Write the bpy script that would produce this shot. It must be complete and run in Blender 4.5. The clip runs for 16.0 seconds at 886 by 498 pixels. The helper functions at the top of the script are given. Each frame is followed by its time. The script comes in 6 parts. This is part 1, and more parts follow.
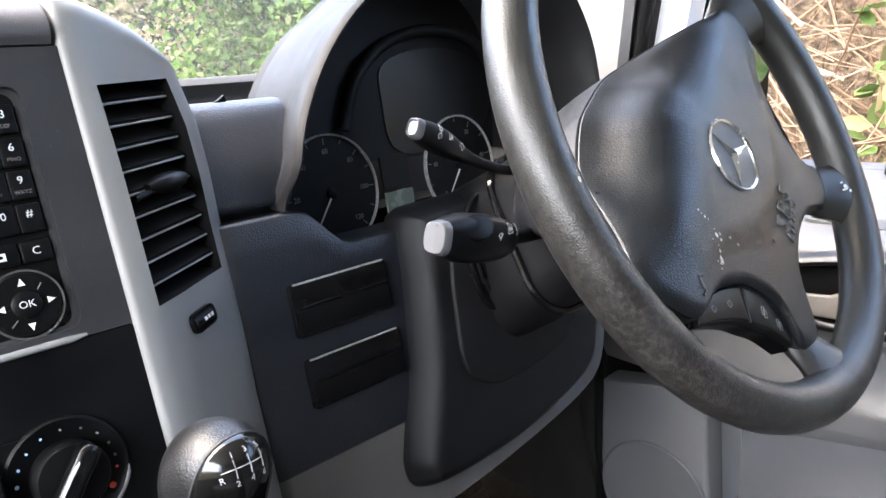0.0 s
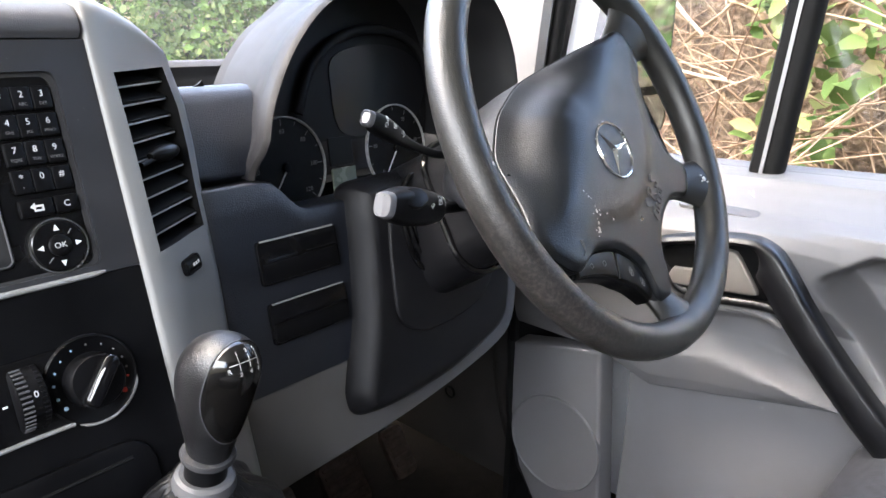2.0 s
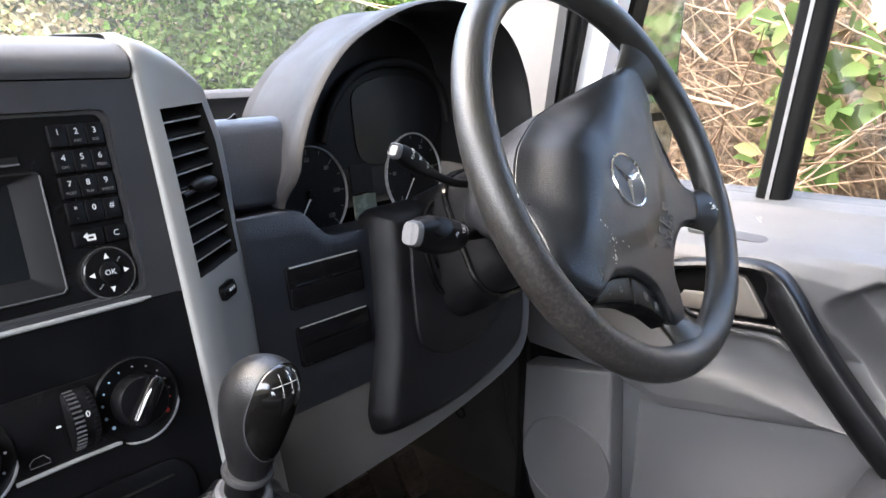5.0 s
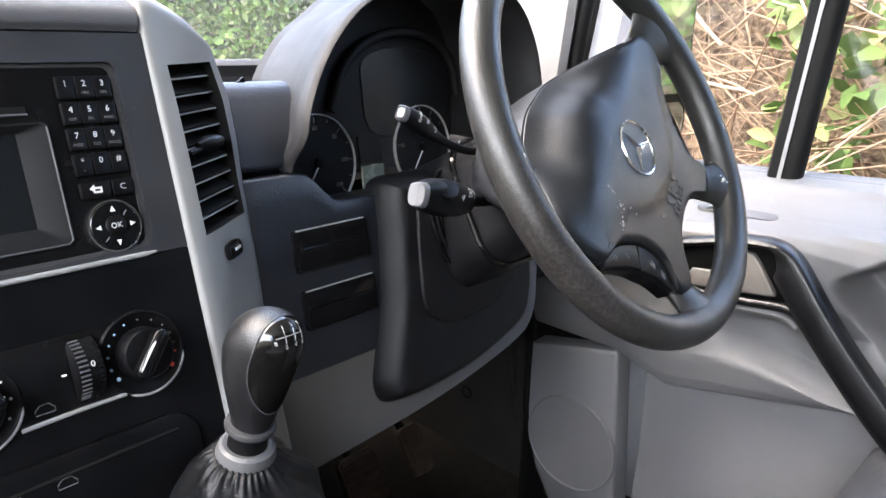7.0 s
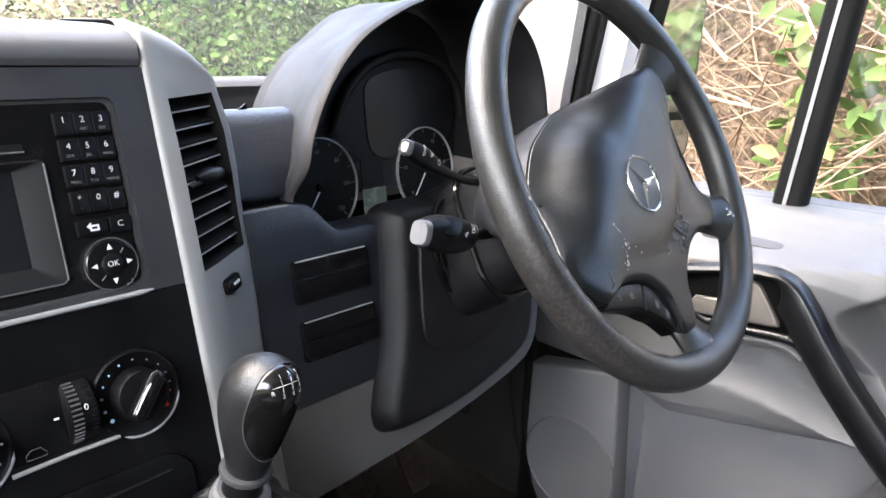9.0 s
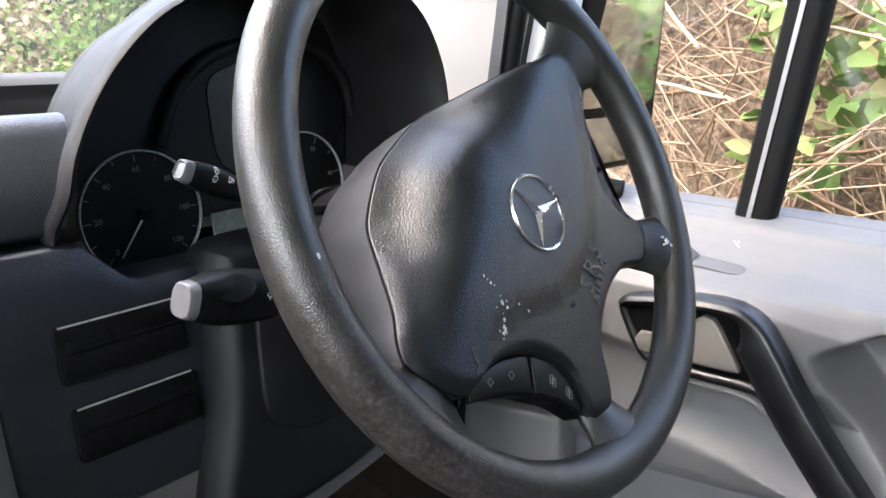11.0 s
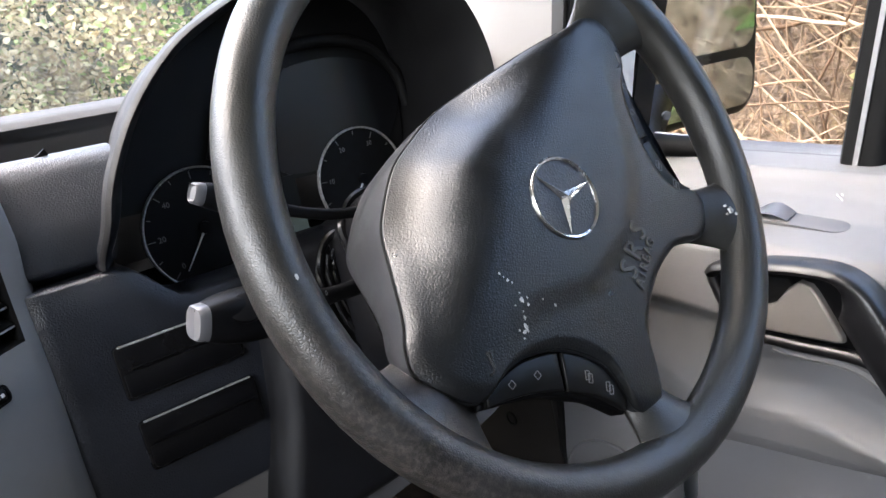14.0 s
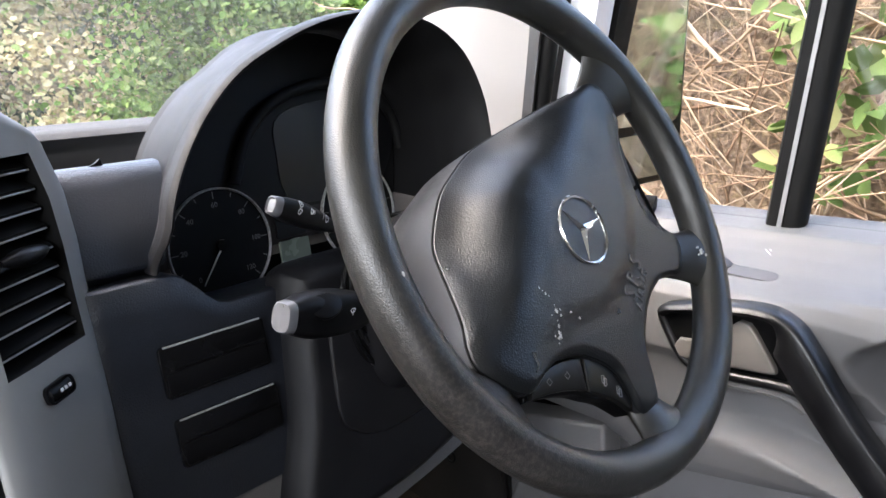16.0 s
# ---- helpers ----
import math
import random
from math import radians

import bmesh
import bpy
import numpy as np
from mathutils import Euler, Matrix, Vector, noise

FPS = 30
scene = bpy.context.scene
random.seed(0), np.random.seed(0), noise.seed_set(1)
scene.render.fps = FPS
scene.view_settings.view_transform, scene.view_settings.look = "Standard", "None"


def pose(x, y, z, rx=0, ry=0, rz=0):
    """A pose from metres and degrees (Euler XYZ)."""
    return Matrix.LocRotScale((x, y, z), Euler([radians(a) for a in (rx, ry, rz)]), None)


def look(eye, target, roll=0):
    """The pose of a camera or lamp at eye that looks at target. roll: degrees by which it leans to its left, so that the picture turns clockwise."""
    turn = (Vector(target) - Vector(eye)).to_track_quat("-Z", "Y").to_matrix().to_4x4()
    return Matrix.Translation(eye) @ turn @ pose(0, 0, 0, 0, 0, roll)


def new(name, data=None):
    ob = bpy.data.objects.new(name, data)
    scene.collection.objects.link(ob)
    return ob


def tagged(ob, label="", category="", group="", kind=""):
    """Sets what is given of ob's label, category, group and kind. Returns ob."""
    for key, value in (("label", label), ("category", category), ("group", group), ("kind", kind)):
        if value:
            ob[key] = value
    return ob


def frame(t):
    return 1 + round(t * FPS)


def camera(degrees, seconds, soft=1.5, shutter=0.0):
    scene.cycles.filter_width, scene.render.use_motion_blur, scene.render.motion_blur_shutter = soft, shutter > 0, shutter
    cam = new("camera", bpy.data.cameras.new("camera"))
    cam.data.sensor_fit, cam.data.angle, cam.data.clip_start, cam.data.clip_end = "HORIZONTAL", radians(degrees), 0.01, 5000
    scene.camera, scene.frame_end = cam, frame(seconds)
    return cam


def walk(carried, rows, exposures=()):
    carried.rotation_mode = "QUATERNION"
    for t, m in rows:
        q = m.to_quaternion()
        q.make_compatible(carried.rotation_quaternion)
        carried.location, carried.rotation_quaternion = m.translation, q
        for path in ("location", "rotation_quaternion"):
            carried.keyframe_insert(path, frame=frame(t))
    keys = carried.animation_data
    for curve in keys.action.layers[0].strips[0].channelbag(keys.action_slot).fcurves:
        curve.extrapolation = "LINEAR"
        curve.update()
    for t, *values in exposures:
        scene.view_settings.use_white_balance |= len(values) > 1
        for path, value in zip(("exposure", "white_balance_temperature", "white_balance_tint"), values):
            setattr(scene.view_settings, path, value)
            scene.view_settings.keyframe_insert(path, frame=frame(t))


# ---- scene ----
cam = camera(64.7, 16.0)
PATH = [
    (0, (-0.053, -0.22, 1.464), (1.243, 1.191, 0.89), -2.2),
    (0.5, (-0.122, -0.249, 1.47), (1.155, 1.176, 0.89), -1.1),
    (1, (-0.143, -0.274, 1.482), (1.178, 1.126, 0.938), -4.5),
    (1.5, (-0.134, -0.296, 1.481), (1.249, 1.003, 0.85), 2.2),
    (2, (-0.138, -0.29, 1.485), (1.299, 0.954, 0.861), 1.4),
    (2.5, (-0.155, -0.29, 1.515), (1.283, 0.955, 0.896), -0.1),
    (3, (-0.165, -0.301, 1.528), (1.268, 0.949, 0.906), 0.2),
    (5.5, (-0.165, -0.291, 1.49), (1.282, 0.971, 0.929), 1.8),
    (6, (-0.168, -0.296, 1.486), (1.278, 0.965, 0.918), 2.3),
    (6.5, (-0.166, -0.295, 1.48), (1.266, 0.973, 0.898), 2.3),
    (7, (-0.166, -0.298, 1.477), (1.252, 0.979, 0.879), 2.0),
    (7.5, (-0.167, -0.3, 1.478), (1.248, 0.974, 0.867), 2.5),
    (8, (-0.17, -0.3, 1.492), (1.246, 0.976, 0.885), 3.0),
    (8.2, (-0.167, -0.296, 1.505), (1.252, 0.981, 0.908), 3.1),
    (10.3, (-0.078, -0.275, 1.485), (1.336, 1.0, 0.871), 2.9),
    (10.5, (-0.044, -0.269, 1.483), (1.377, 0.986, 0.847), 2.7),
    (11, (0.035, -0.252, 1.496), (1.464, 1.003, 0.876), 2.4),
    (11.5, (0.079, -0.255, 1.507), (1.477, 1.036, 0.892), 1.4),
    (12, (0.115, -0.275, 1.504), (1.497, 1.028, 0.879), -0.6),
    (12.5, (0.162, -0.264, 1.495), (1.419, 1.134, 0.811), -2.4),
    (13, (0.175, -0.256, 1.493), (1.228, 1.277, 0.758), -3.6),
    (13.5, (0.166, -0.26, 1.492), (1.149, 1.324, 0.768), -4.9),
    (14, (0.094, -0.282, 1.506), (1.233, 1.207, 0.81), -6.1),
    (14.5, (0.022, -0.286, 1.509), (1.29, 1.116, 0.858), -5.3),
    (15, (-0.003, -0.281, 1.514), (1.31, 1.1, 0.908), -3.2),
    (15.5, (-0.012, -0.276, 1.514), (1.35, 1.069, 0.933), -1.4),
    (16, (-0.014, -0.271, 1.509), (1.371, 1.058, 0.946), -0.5),
]
walk(cam, [(t, look(eye, target, roll)) for t, eye, target, roll in PATH], [(0.0, 4.52), (0.5, 4.68), (1.0, 4.48), (2.0, 4.39), (3.0, 4.18), (6.0, 4.29), (8.0, 4.48), (10.5, 4.26), (12.0, 4.02), (13.5, 4.12), (16.0, 3.98)])

# ---- light ----
world = bpy.data.worlds.new("world")
scene.world = world
world.use_nodes = True
wn = world.node_tree
sky = wn.nodes.new("ShaderNodeTexSky")
sky.sky_type, sky.sun_disc = "NISHITA", False
sky.sun_elevation, sky.sun_rotation = radians(59), radians(-52)
sky.air_density, sky.dust_density, sky.ozone_density = 1.0, 4.0, 0.5
wn.links.new(sky.outputs[0], wn.nodes["Background"].inputs[0])
wn.nodes["Background"].inputs[1].default_value = 0.15
sun = new("sun", bpy.data.lights.new("sun", "SUN"))
sun.data.energy, sun.data.angle, sun.data.color = 0.52, radians(60), (1.0, 0.97, 0.91)
sun.matrix_world = look((-3.15, 2.45, 7.6), (0, 0, 1))
# the daylight that enters by the open passenger side
side = new("passenger_daylight", bpy.data.lights.new("passenger_daylight", "AREA"))
side.data.shape, side.data.size, side.data.size_y, side.data.energy = "RECTANGLE", 1.15, 0.46, 1.75
side.data.color = (1.0, 0.99, 0.975)
side.matrix_world = look((-0.90, -0.26, 1.82), (0.60, -0.06, 1.27))


# ---- materials ----
def mat(name, colour, rough=0.5, metal=0.0, grain=None, spots=None, mottle=None, coat=0.0, relief2=None, spec=0.5):
    """grain: (size in m, depth, kind); spots: (size, amount, colour); mottle: (size, strength); relief2: (size, depth)"""
    m = bpy.data.materials.new(name)
    m.use_nodes = True
    nt = m.node_tree
    b = nt.nodes["Principled BSDF"]
    b.inputs["Base Color"].default_value = (*colour, 1)
    b.inputs["Roughness"].default_value = rough
    b.inputs["Metallic"].default_value = metal
    b.inputs["Coat Weight"].default_value = coat
    b.inputs["Specular IOR Level"].default_value = spec
    tc = nt.nodes.new("ShaderNodeTexCoord")
    col = None
    if mottle:
        nz = nt.nodes.new("ShaderNodeTexNoise")
        nz.inputs["Scale"].default_value, nz.inputs["Detail"].default_value = 1.0 / mottle[0], 5.0
        nt.links.new(tc.outputs["Object"], nz.inputs["Vector"])
        mr = nt.nodes.new("ShaderNodeMapRange")
        mr.inputs["From Min"].default_value, mr.inputs["From Max"].default_value = 0.3, 0.7
        mr.inputs["To Min"].default_value, mr.inputs["To Max"].default_value = 1 - mottle[1], 1 + mottle[1]
        nt.links.new(nz.outputs["Fac"], mr.inputs["Value"])
        mx = nt.nodes.new("ShaderNodeVectorMath")
        mx.operation = "SCALE"
        mx.inputs[0].default_value = colour
        nt.links.new(mr.outputs[0], mx.inputs["Scale"])
        col = mx.outputs[0]
        rr = nt.nodes.new("ShaderNodeMapRange")
        rr.inputs["From Min"].default_value, rr.inputs["From Max"].default_value = 0.3, 0.7
        rr.inputs["To Min"].default_value, rr.inputs["To Max"].default_value = max(rough - 0.08, 0.02), rough + 0.08
        nt.links.new(nz.outputs["Fac"], rr.inputs["Value"])
        nt.links.new(rr.outputs[0], b.inputs["Roughness"])
    if spots:
        nz = nt.nodes.new("ShaderNodeTexNoise")
        nz.inputs["Scale"].default_value, nz.inputs["Detail"].default_value = 1.0 / spots[0], 8.0
        nz.inputs["Roughness"].default_value = 0.7
        nt.links.new(tc.outputs["Object"], nz.inputs["Vector"])
        rp = nt.nodes.new("ShaderNodeMapRange")
        rp.inputs["From Min"].default_value, rp.inputs["From Max"].default_value = 1 - spots[1], 1 - spots[1] + 0.06
        rp.clamp = True
        nt.links.new(nz.outputs["Fac"], rp.inputs["Value"])
        mc = nt.nodes.new("ShaderNodeMix")
        mc.data_type = "RGBA"
        mc.inputs["A"].default_value, mc.inputs["B"].default_value = (*colour, 1), (*spots[2], 1)
        if col:
            nt.links.new(col, mc.inputs["A"])
        nt.links.new(rp.outputs[0], mc.inputs["Factor"])
        col = mc.outputs["Result"]
    if col:
        nt.links.new(col, b.inputs["Base Color"])
    last = None
    for g in (grain, relief2):
        if not g:
            continue
        bp = nt.nodes.new("ShaderNodeBump")
        bp.inputs["Strength"].default_value, bp.inputs["Distance"].default_value = 1.0, g[1]
        if len(g) > 2 and g[2] == "leather":
            tx = nt.nodes.new("ShaderNodeTexVoronoi")
            tx.feature = "DISTANCE_TO_EDGE"
            tx.inputs["Scale"].default_value = 1.0 / g[0]
            wp = nt.nodes.new("ShaderNodeTexNoise")
            wp.inputs["Scale"].default_value = 0.6 / g[0]
            nt.links.new(tc.outputs["Object"], wp.inputs["Vector"])
            wm = nt.nodes.new("ShaderNodeVectorMath")
            wm.operation = "MULTIPLY_ADD"
            wm.inputs[1].default_value = (g[0] * 0.6,) * 3
            nt.links.new(wp.outputs["Color"], wm.inputs[0])
            nt.links.new(tc.outputs["Object"], wm.inputs[2])
            nt.links.new(wm.outputs[0], tx.inputs["Vector"])
            sm = nt.nodes.new("ShaderNodeMapRange")
            sm.interpolation_type = "SMOOTHSTEP"
            sm.inputs["From Min"].default_value, sm.inputs["From Max"].default_value = -0.06, 0.34
            nt.links.new(tx.outputs["Distance"], sm.inputs["Value"])
            nt.links.new(sm.outputs[0], bp.inputs["Height"])
        else:
            tx = nt.nodes.new("ShaderNodeTexNoise")
            tx.inputs["Scale"].default_value, tx.inputs["Detail"].default_value = 1.0 / g[0], 3.0
            nt.links.new(tc.outputs["Object"], tx.inputs["Vector"])
            nt.links.new(tx.outputs["Fac"], bp.inputs["Height"])
        if last:
            nt.links.new(last.outputs[0], bp.inputs["Normal"])
        last = bp
    if last:
        nt.links.new(last.outputs[0], b.inputs["Normal"])
    return m


DUST = (0.10, 0.10, 0.10)
M_SHELL = mat("fine grained black airbag shell", (0.0130, 0.0137, 0.0158), 0.42, grain=(0.0014, 0.00006, "leather"), mottle=(0.02, 0.15))
M_AIRBAG = mat("grained black airbag vinyl", (0.0048, 0.0055, 0.0063), 0.35, grain=(0.0018, 0.00010, "leather"), mottle=(0.03, 0.2), spec=0.38)
# paler than the cover: light on the raised letter tops is in the colour
M_EMBOSS = mat("raised vinyl letters with painted lit tops", (0.030, 0.030, 0.030), 0.45, mottle=(0.01, 0.2))
M_RIM = mat("worn black rim vinyl", (0.0122, 0.0122, 0.0110), 0.38, grain=(0.0016, 0.00008, "leather"), mottle=(0.02, 0.18), spots=(0.03, 0.34, (0.034, 0.029, 0.026)), spec=0.5)
nt = M_RIM.node_tree
b = nt.nodes["Principled BSDF"]
geo, far, near, nz, lim, mul, mc = [nt.nodes.new(k) for k in ("ShaderNodeNewGeometry", "ShaderNodeVectorMath", "ShaderNodeMapRange", "ShaderNodeTexNoise", "ShaderNodeMapRange", "ShaderNodeMath", "ShaderNodeMix")]
far.operation, far.inputs[1].default_value = "DISTANCE", (0.245, -0.060, 1.315)
near.inputs["From Min"].default_value, near.inputs["From Max"].default_value, near.inputs["To Min"].default_value, near.inputs["To Max"].default_value = 0.02, 0.16, 0.6, 0.0
nz.inputs["Scale"].default_value, nz.inputs["Detail"].default_value, nz.inputs["Roughness"].default_value = 330.0, 6.0, 0.66
lim.inputs["From Min"].default_value, lim.inputs["From Max"].default_value = 0.44, 0.78
mul.operation, mul.use_clamp, mc.data_type = "MULTIPLY", True, "RGBA"
mc.inputs["B"].default_value = (0.095, 0.077, 0.074, 1)
nt.links.new(geo.outputs["Position"], far.inputs[0])
nt.links.new(geo.outputs["Position"], nz.inputs["Vector"])
nt.links.new(far.outputs["Value"], near.inputs["Value"])
nt.links.new(nz.outputs["Fac"], lim.inputs["Value"])
nt.links.new(near.outputs[0], mul.inputs[0])
nt.links.new(lim.outputs[0], mul.inputs[1])
nt.links.new(mul.outputs[0], mc.inputs["Factor"])
nt.links.new(b.inputs["Base Color"].links[0].from_socket, mc.inputs["A"])
nt.links.new(mc.outputs["Result"], b.inputs["Base Color"])
M_DASH = mat("grained charcoal dash plastic", (0.0074, 0.0087, 0.0125), 0.36, grain=(0.0020, 0.00016, "leather"), mottle=(0.05, 0.12), spots=(0.0016, 0.27, DUST))
M_UPPER = mat("grained charcoal upper panel", (0.0108, 0.0128, 0.0180), 0.38, grain=(0.0020, 0.00016, "leather"), mottle=(0.05, 0.12), spec=0.6)
M_PAD = mat("grained grey dash top", (0.030, 0.030, 0.032), 0.70, grain=(0.0011, 0.00016, "leather"), mottle=(0.05, 0.1), spec=0.25)
M_TOP = mat("grained charcoal top pad", (0.060, 0.061, 0.067), 0.55, grain=(0.0011, 0.00012, "leather"), mottle=(0.05, 0.08), spec=0.3)
M_BLACK = mat("matt black plastic", (0.0027, 0.0027, 0.0031), 0.42, grain=(0.0006, 0.00006), mottle=(0.03, 0.15), spots=(0.0018, 0.29, (0.12, 0.12, 0.12)), spec=0.13)
M_SURROUND = mat("dusty charcoal surround plastic", (0.014, 0.014, 0.0162), 0.42, grain=(0.0008, 0.00008, "leather"), mottle=(0.04, 0.12), spots=(0.0018, 0.330, (0.28, 0.28, 0.28)))
M_DEEP = mat("deep black plastic", (0.0055, 0.0055, 0.0055), 0.7, spec=0.1)
M_GLOSS = mat("glossy black plastic", (0.0030, 0.0030, 0.0034), 0.22, mottle=(0.02, 0.1), spots=(0.002, 0.25, DUST), spec=0.30)
M_COWL = mat("grained grey cowl plastic", (0.0100, 0.0107, 0.0132), 0.54, grain=(0.0016, 0.00008, "leather"), mottle=(0.05, 0.1), spec=0.18)
M_SLAT = mat("worn grey slat edge", (0.24, 0.24, 0.243), 0.35, mottle=(0.01, 0.15))
M_SILVER = mat("satin grey painted trim", (0.188, 0.187, 0.183), 0.48, grain=(0.0005, 0.00005), mottle=(0.04, 0.06), spots=(0.0012, 0.34, (0.42, 0.42, 0.42)), spec=0.5)
M_SILVERLINE = mat("satin silver line", (0.28, 0.28, 0.28), 0.38, metal=0.25, mottle=(0.01, 0.08))
M_CHROME = mat("chrome", (0.70, 0.70, 0.69), 0.22, metal=1.0, mottle=(0.005, 0.05))
M_KNEE = mat("grey lower dash plastic", (0.076, 0.072, 0.069), 0.55, grain=(0.0009, 0.00012, "leather"), mottle=(0.06, 0.08))
M_DOOR = mat("pale grey door plastic", (0.124, 0.123, 0.125), 0.52, grain=(0.0010, 0.00010, "leather"), mottle=(0.10, 0.05))
M_DOORLOW = mat("mid grey door plastic", (0.120, 0.119, 0.121), 0.55, grain=(0.0010, 0.00012, "leather"), mottle=(0.10, 0.06), spots=(0.05, 0.30, (0.18, 0.18, 0.18)))
M_HANDLE = mat("satin black handle plastic", (0.0045, 0.0045, 0.0052), 0.36, grain=(0.0009, 0.00004, "leather"), mottle=(0.03, 0.15), spec=0.5)
M_RECESS = mat("dark grey recess plastic", (0.075, 0.075, 0.078), 0.5, mottle=(0.05, 0.08))
M_EDGE = mat("rubbed pale trim edge", (0.125, 0.125, 0.122), 0.45, mottle=(0.006, 0.25))
M_LEVER = mat("satin champagne lever", (0.20, 0.188, 0.175), 0.42, metal=0.4, mottle=(0.02, 0.05))
M_WHITE = mat("off white pillar trim", (0.185, 0.181, 0.180), 0.6, grain=(0.0012, 0.00008), mottle=(0.1, 0.04))
M_PLATE = mat("glossy black plate", (0.0045, 0.0043, 0.0042), 0.12, mottle=(0.01, 0.2), spec=0.42)
M_POD = mat("black switch plastic", (0.004, 0.004, 0.004), 0.42, mottle=(0.02, 0.1), spec=0.2)
M_PAINT = mat("white body paint", (0.66, 0.67, 0.69), 0.25, mottle=(0.2, 0.03), coat=0.3)
M_RUBBER = mat("black rubber seal", (0.006, 0.006, 0.006), 0.6, mottle=(0.02, 0.2), spec=0.12)
M_LINING = mat("dull black hood lining", (0.0066, 0.0066, 0.0072), 0.6, mottle=(0.03, 0.2), spec=0.18)
M_TIP = mat("grey stalk cap", (0.066, 0.066, 0.071), 0.35, mottle=(0.01, 0.05))
M_PRINT = mat("white print", (0.58, 0.58, 0.58), 0.5)
M_ETCH = mat("worn silver print", (0.34, 0.34, 0.34), 0.4, metal=0.3, mottle=(0.002, 0.5))
M_PRINTDIM = mat("faded grey print", (0.12, 0.12, 0.12), 0.5)
M_RED = mat("red print", (0.65, 0.05, 0.03), 0.5)
M_BLUE = mat("pale blue print", (0.30, 0.45, 0.60), 0.5)
M_SCUFF = mat("pale scuffed vinyl", (0.36, 0.36, 0.35), 0.7, mottle=(0.002, 0.4))
M_LCD = mat("grey green display", (0.115, 0.135, 0.115), 0.25, mottle=(0.02, 0.08))
M_COLUMN = mat("dull black column plastic", (0.0046, 0.0046, 0.0054), 0.44, grain=(0.0009, 0.00008, "leather"), mottle=(0.03, 0.15), spec=0.22)
M_SCREEN = mat("dark display glass", (0.006, 0.007, 0.008), 0.08)
M_DIAL = mat("black dial face", (0.0035, 0.0035, 0.0035), 0.6, mottle=(0.01, 0.1), spec=0.15)
M_HUMP = mat("dark glossy cluster mask", (0.0046, 0.0048, 0.0060), 0.36, mottle=(0.03, 0.1), spec=0.34)
M_BOOT = mat("black gaiter leather", (0.006, 0.006, 0.0065), 0.36, grain=(0.0018, 0.00012, "leather"), relief2=(0.020, 0.0008), spec=0.2)
M_KNOB = mat("grained black knob leather", (0.0065, 0.0065, 0.0072), 0.40, grain=(0.0017, 0.00010, "leather"), mottle=(0.02, 0.1))
M_BROWN = mat("brown carpet", (0.0105, 0.0088, 0.0072), 0.95, grain=(0.003, 0.0015), mottle=(0.02, 0.4), spec=0.04)
M_FOOT = mat("dark warm grey footwell trim", (0.026, 0.0235, 0.0215), 0.7, grain=(0.002, 0.0004), mottle=(0.08, 0.25), spec=0.15)
M_PEDAL = mat("dusty brown pedal rubber", (0.095, 0.068, 0.054), 0.8, grain=(0.003, 0.0006), mottle=(0.012, 0.4), spec=0.2)
M_FABRIC = mat("dark grey seat fabric", (0.045, 0.045, 0.048), 0.9, grain=(0.002, 0.0008), mottle=(0.01, 0.3))
M_WALL = mat("grey cab trim", (0.09, 0.09, 0.092), 0.85, mottle=(0.1, 0.06))
M_LINER = mat("pale grey headliner", (0.40, 0.40, 0.39), 0.9, mottle=(0.1, 0.05))
M_GROUND = mat("earth and dry grass", (0.16, 0.125, 0.08), 0.95, grain=(0.02, 0.02), mottle=(0.08, 0.5), spots=(0.15, 0.48, (0.10, 0.13, 0.05)))
M_BANK = mat("dead leaves on a bank", (0.20, 0.145, 0.10), 0.95, grain=(0.02, 0.02), mottle=(0.03, 0.6), spots=(0.05, 0.44, (0.30, 0.22, 0.13)))
# dark green paints the shade between hedge leaves; straw patches over it
M_HEDGESHADE = mat("hedge shade with straw patches", (0.045, 0.060, 0.026), 0.95, grain=(0.05, 0.05), mottle=(0.12, 0.6), spots=(0.35, 0.50, (0.34, 0.27, 0.17)))


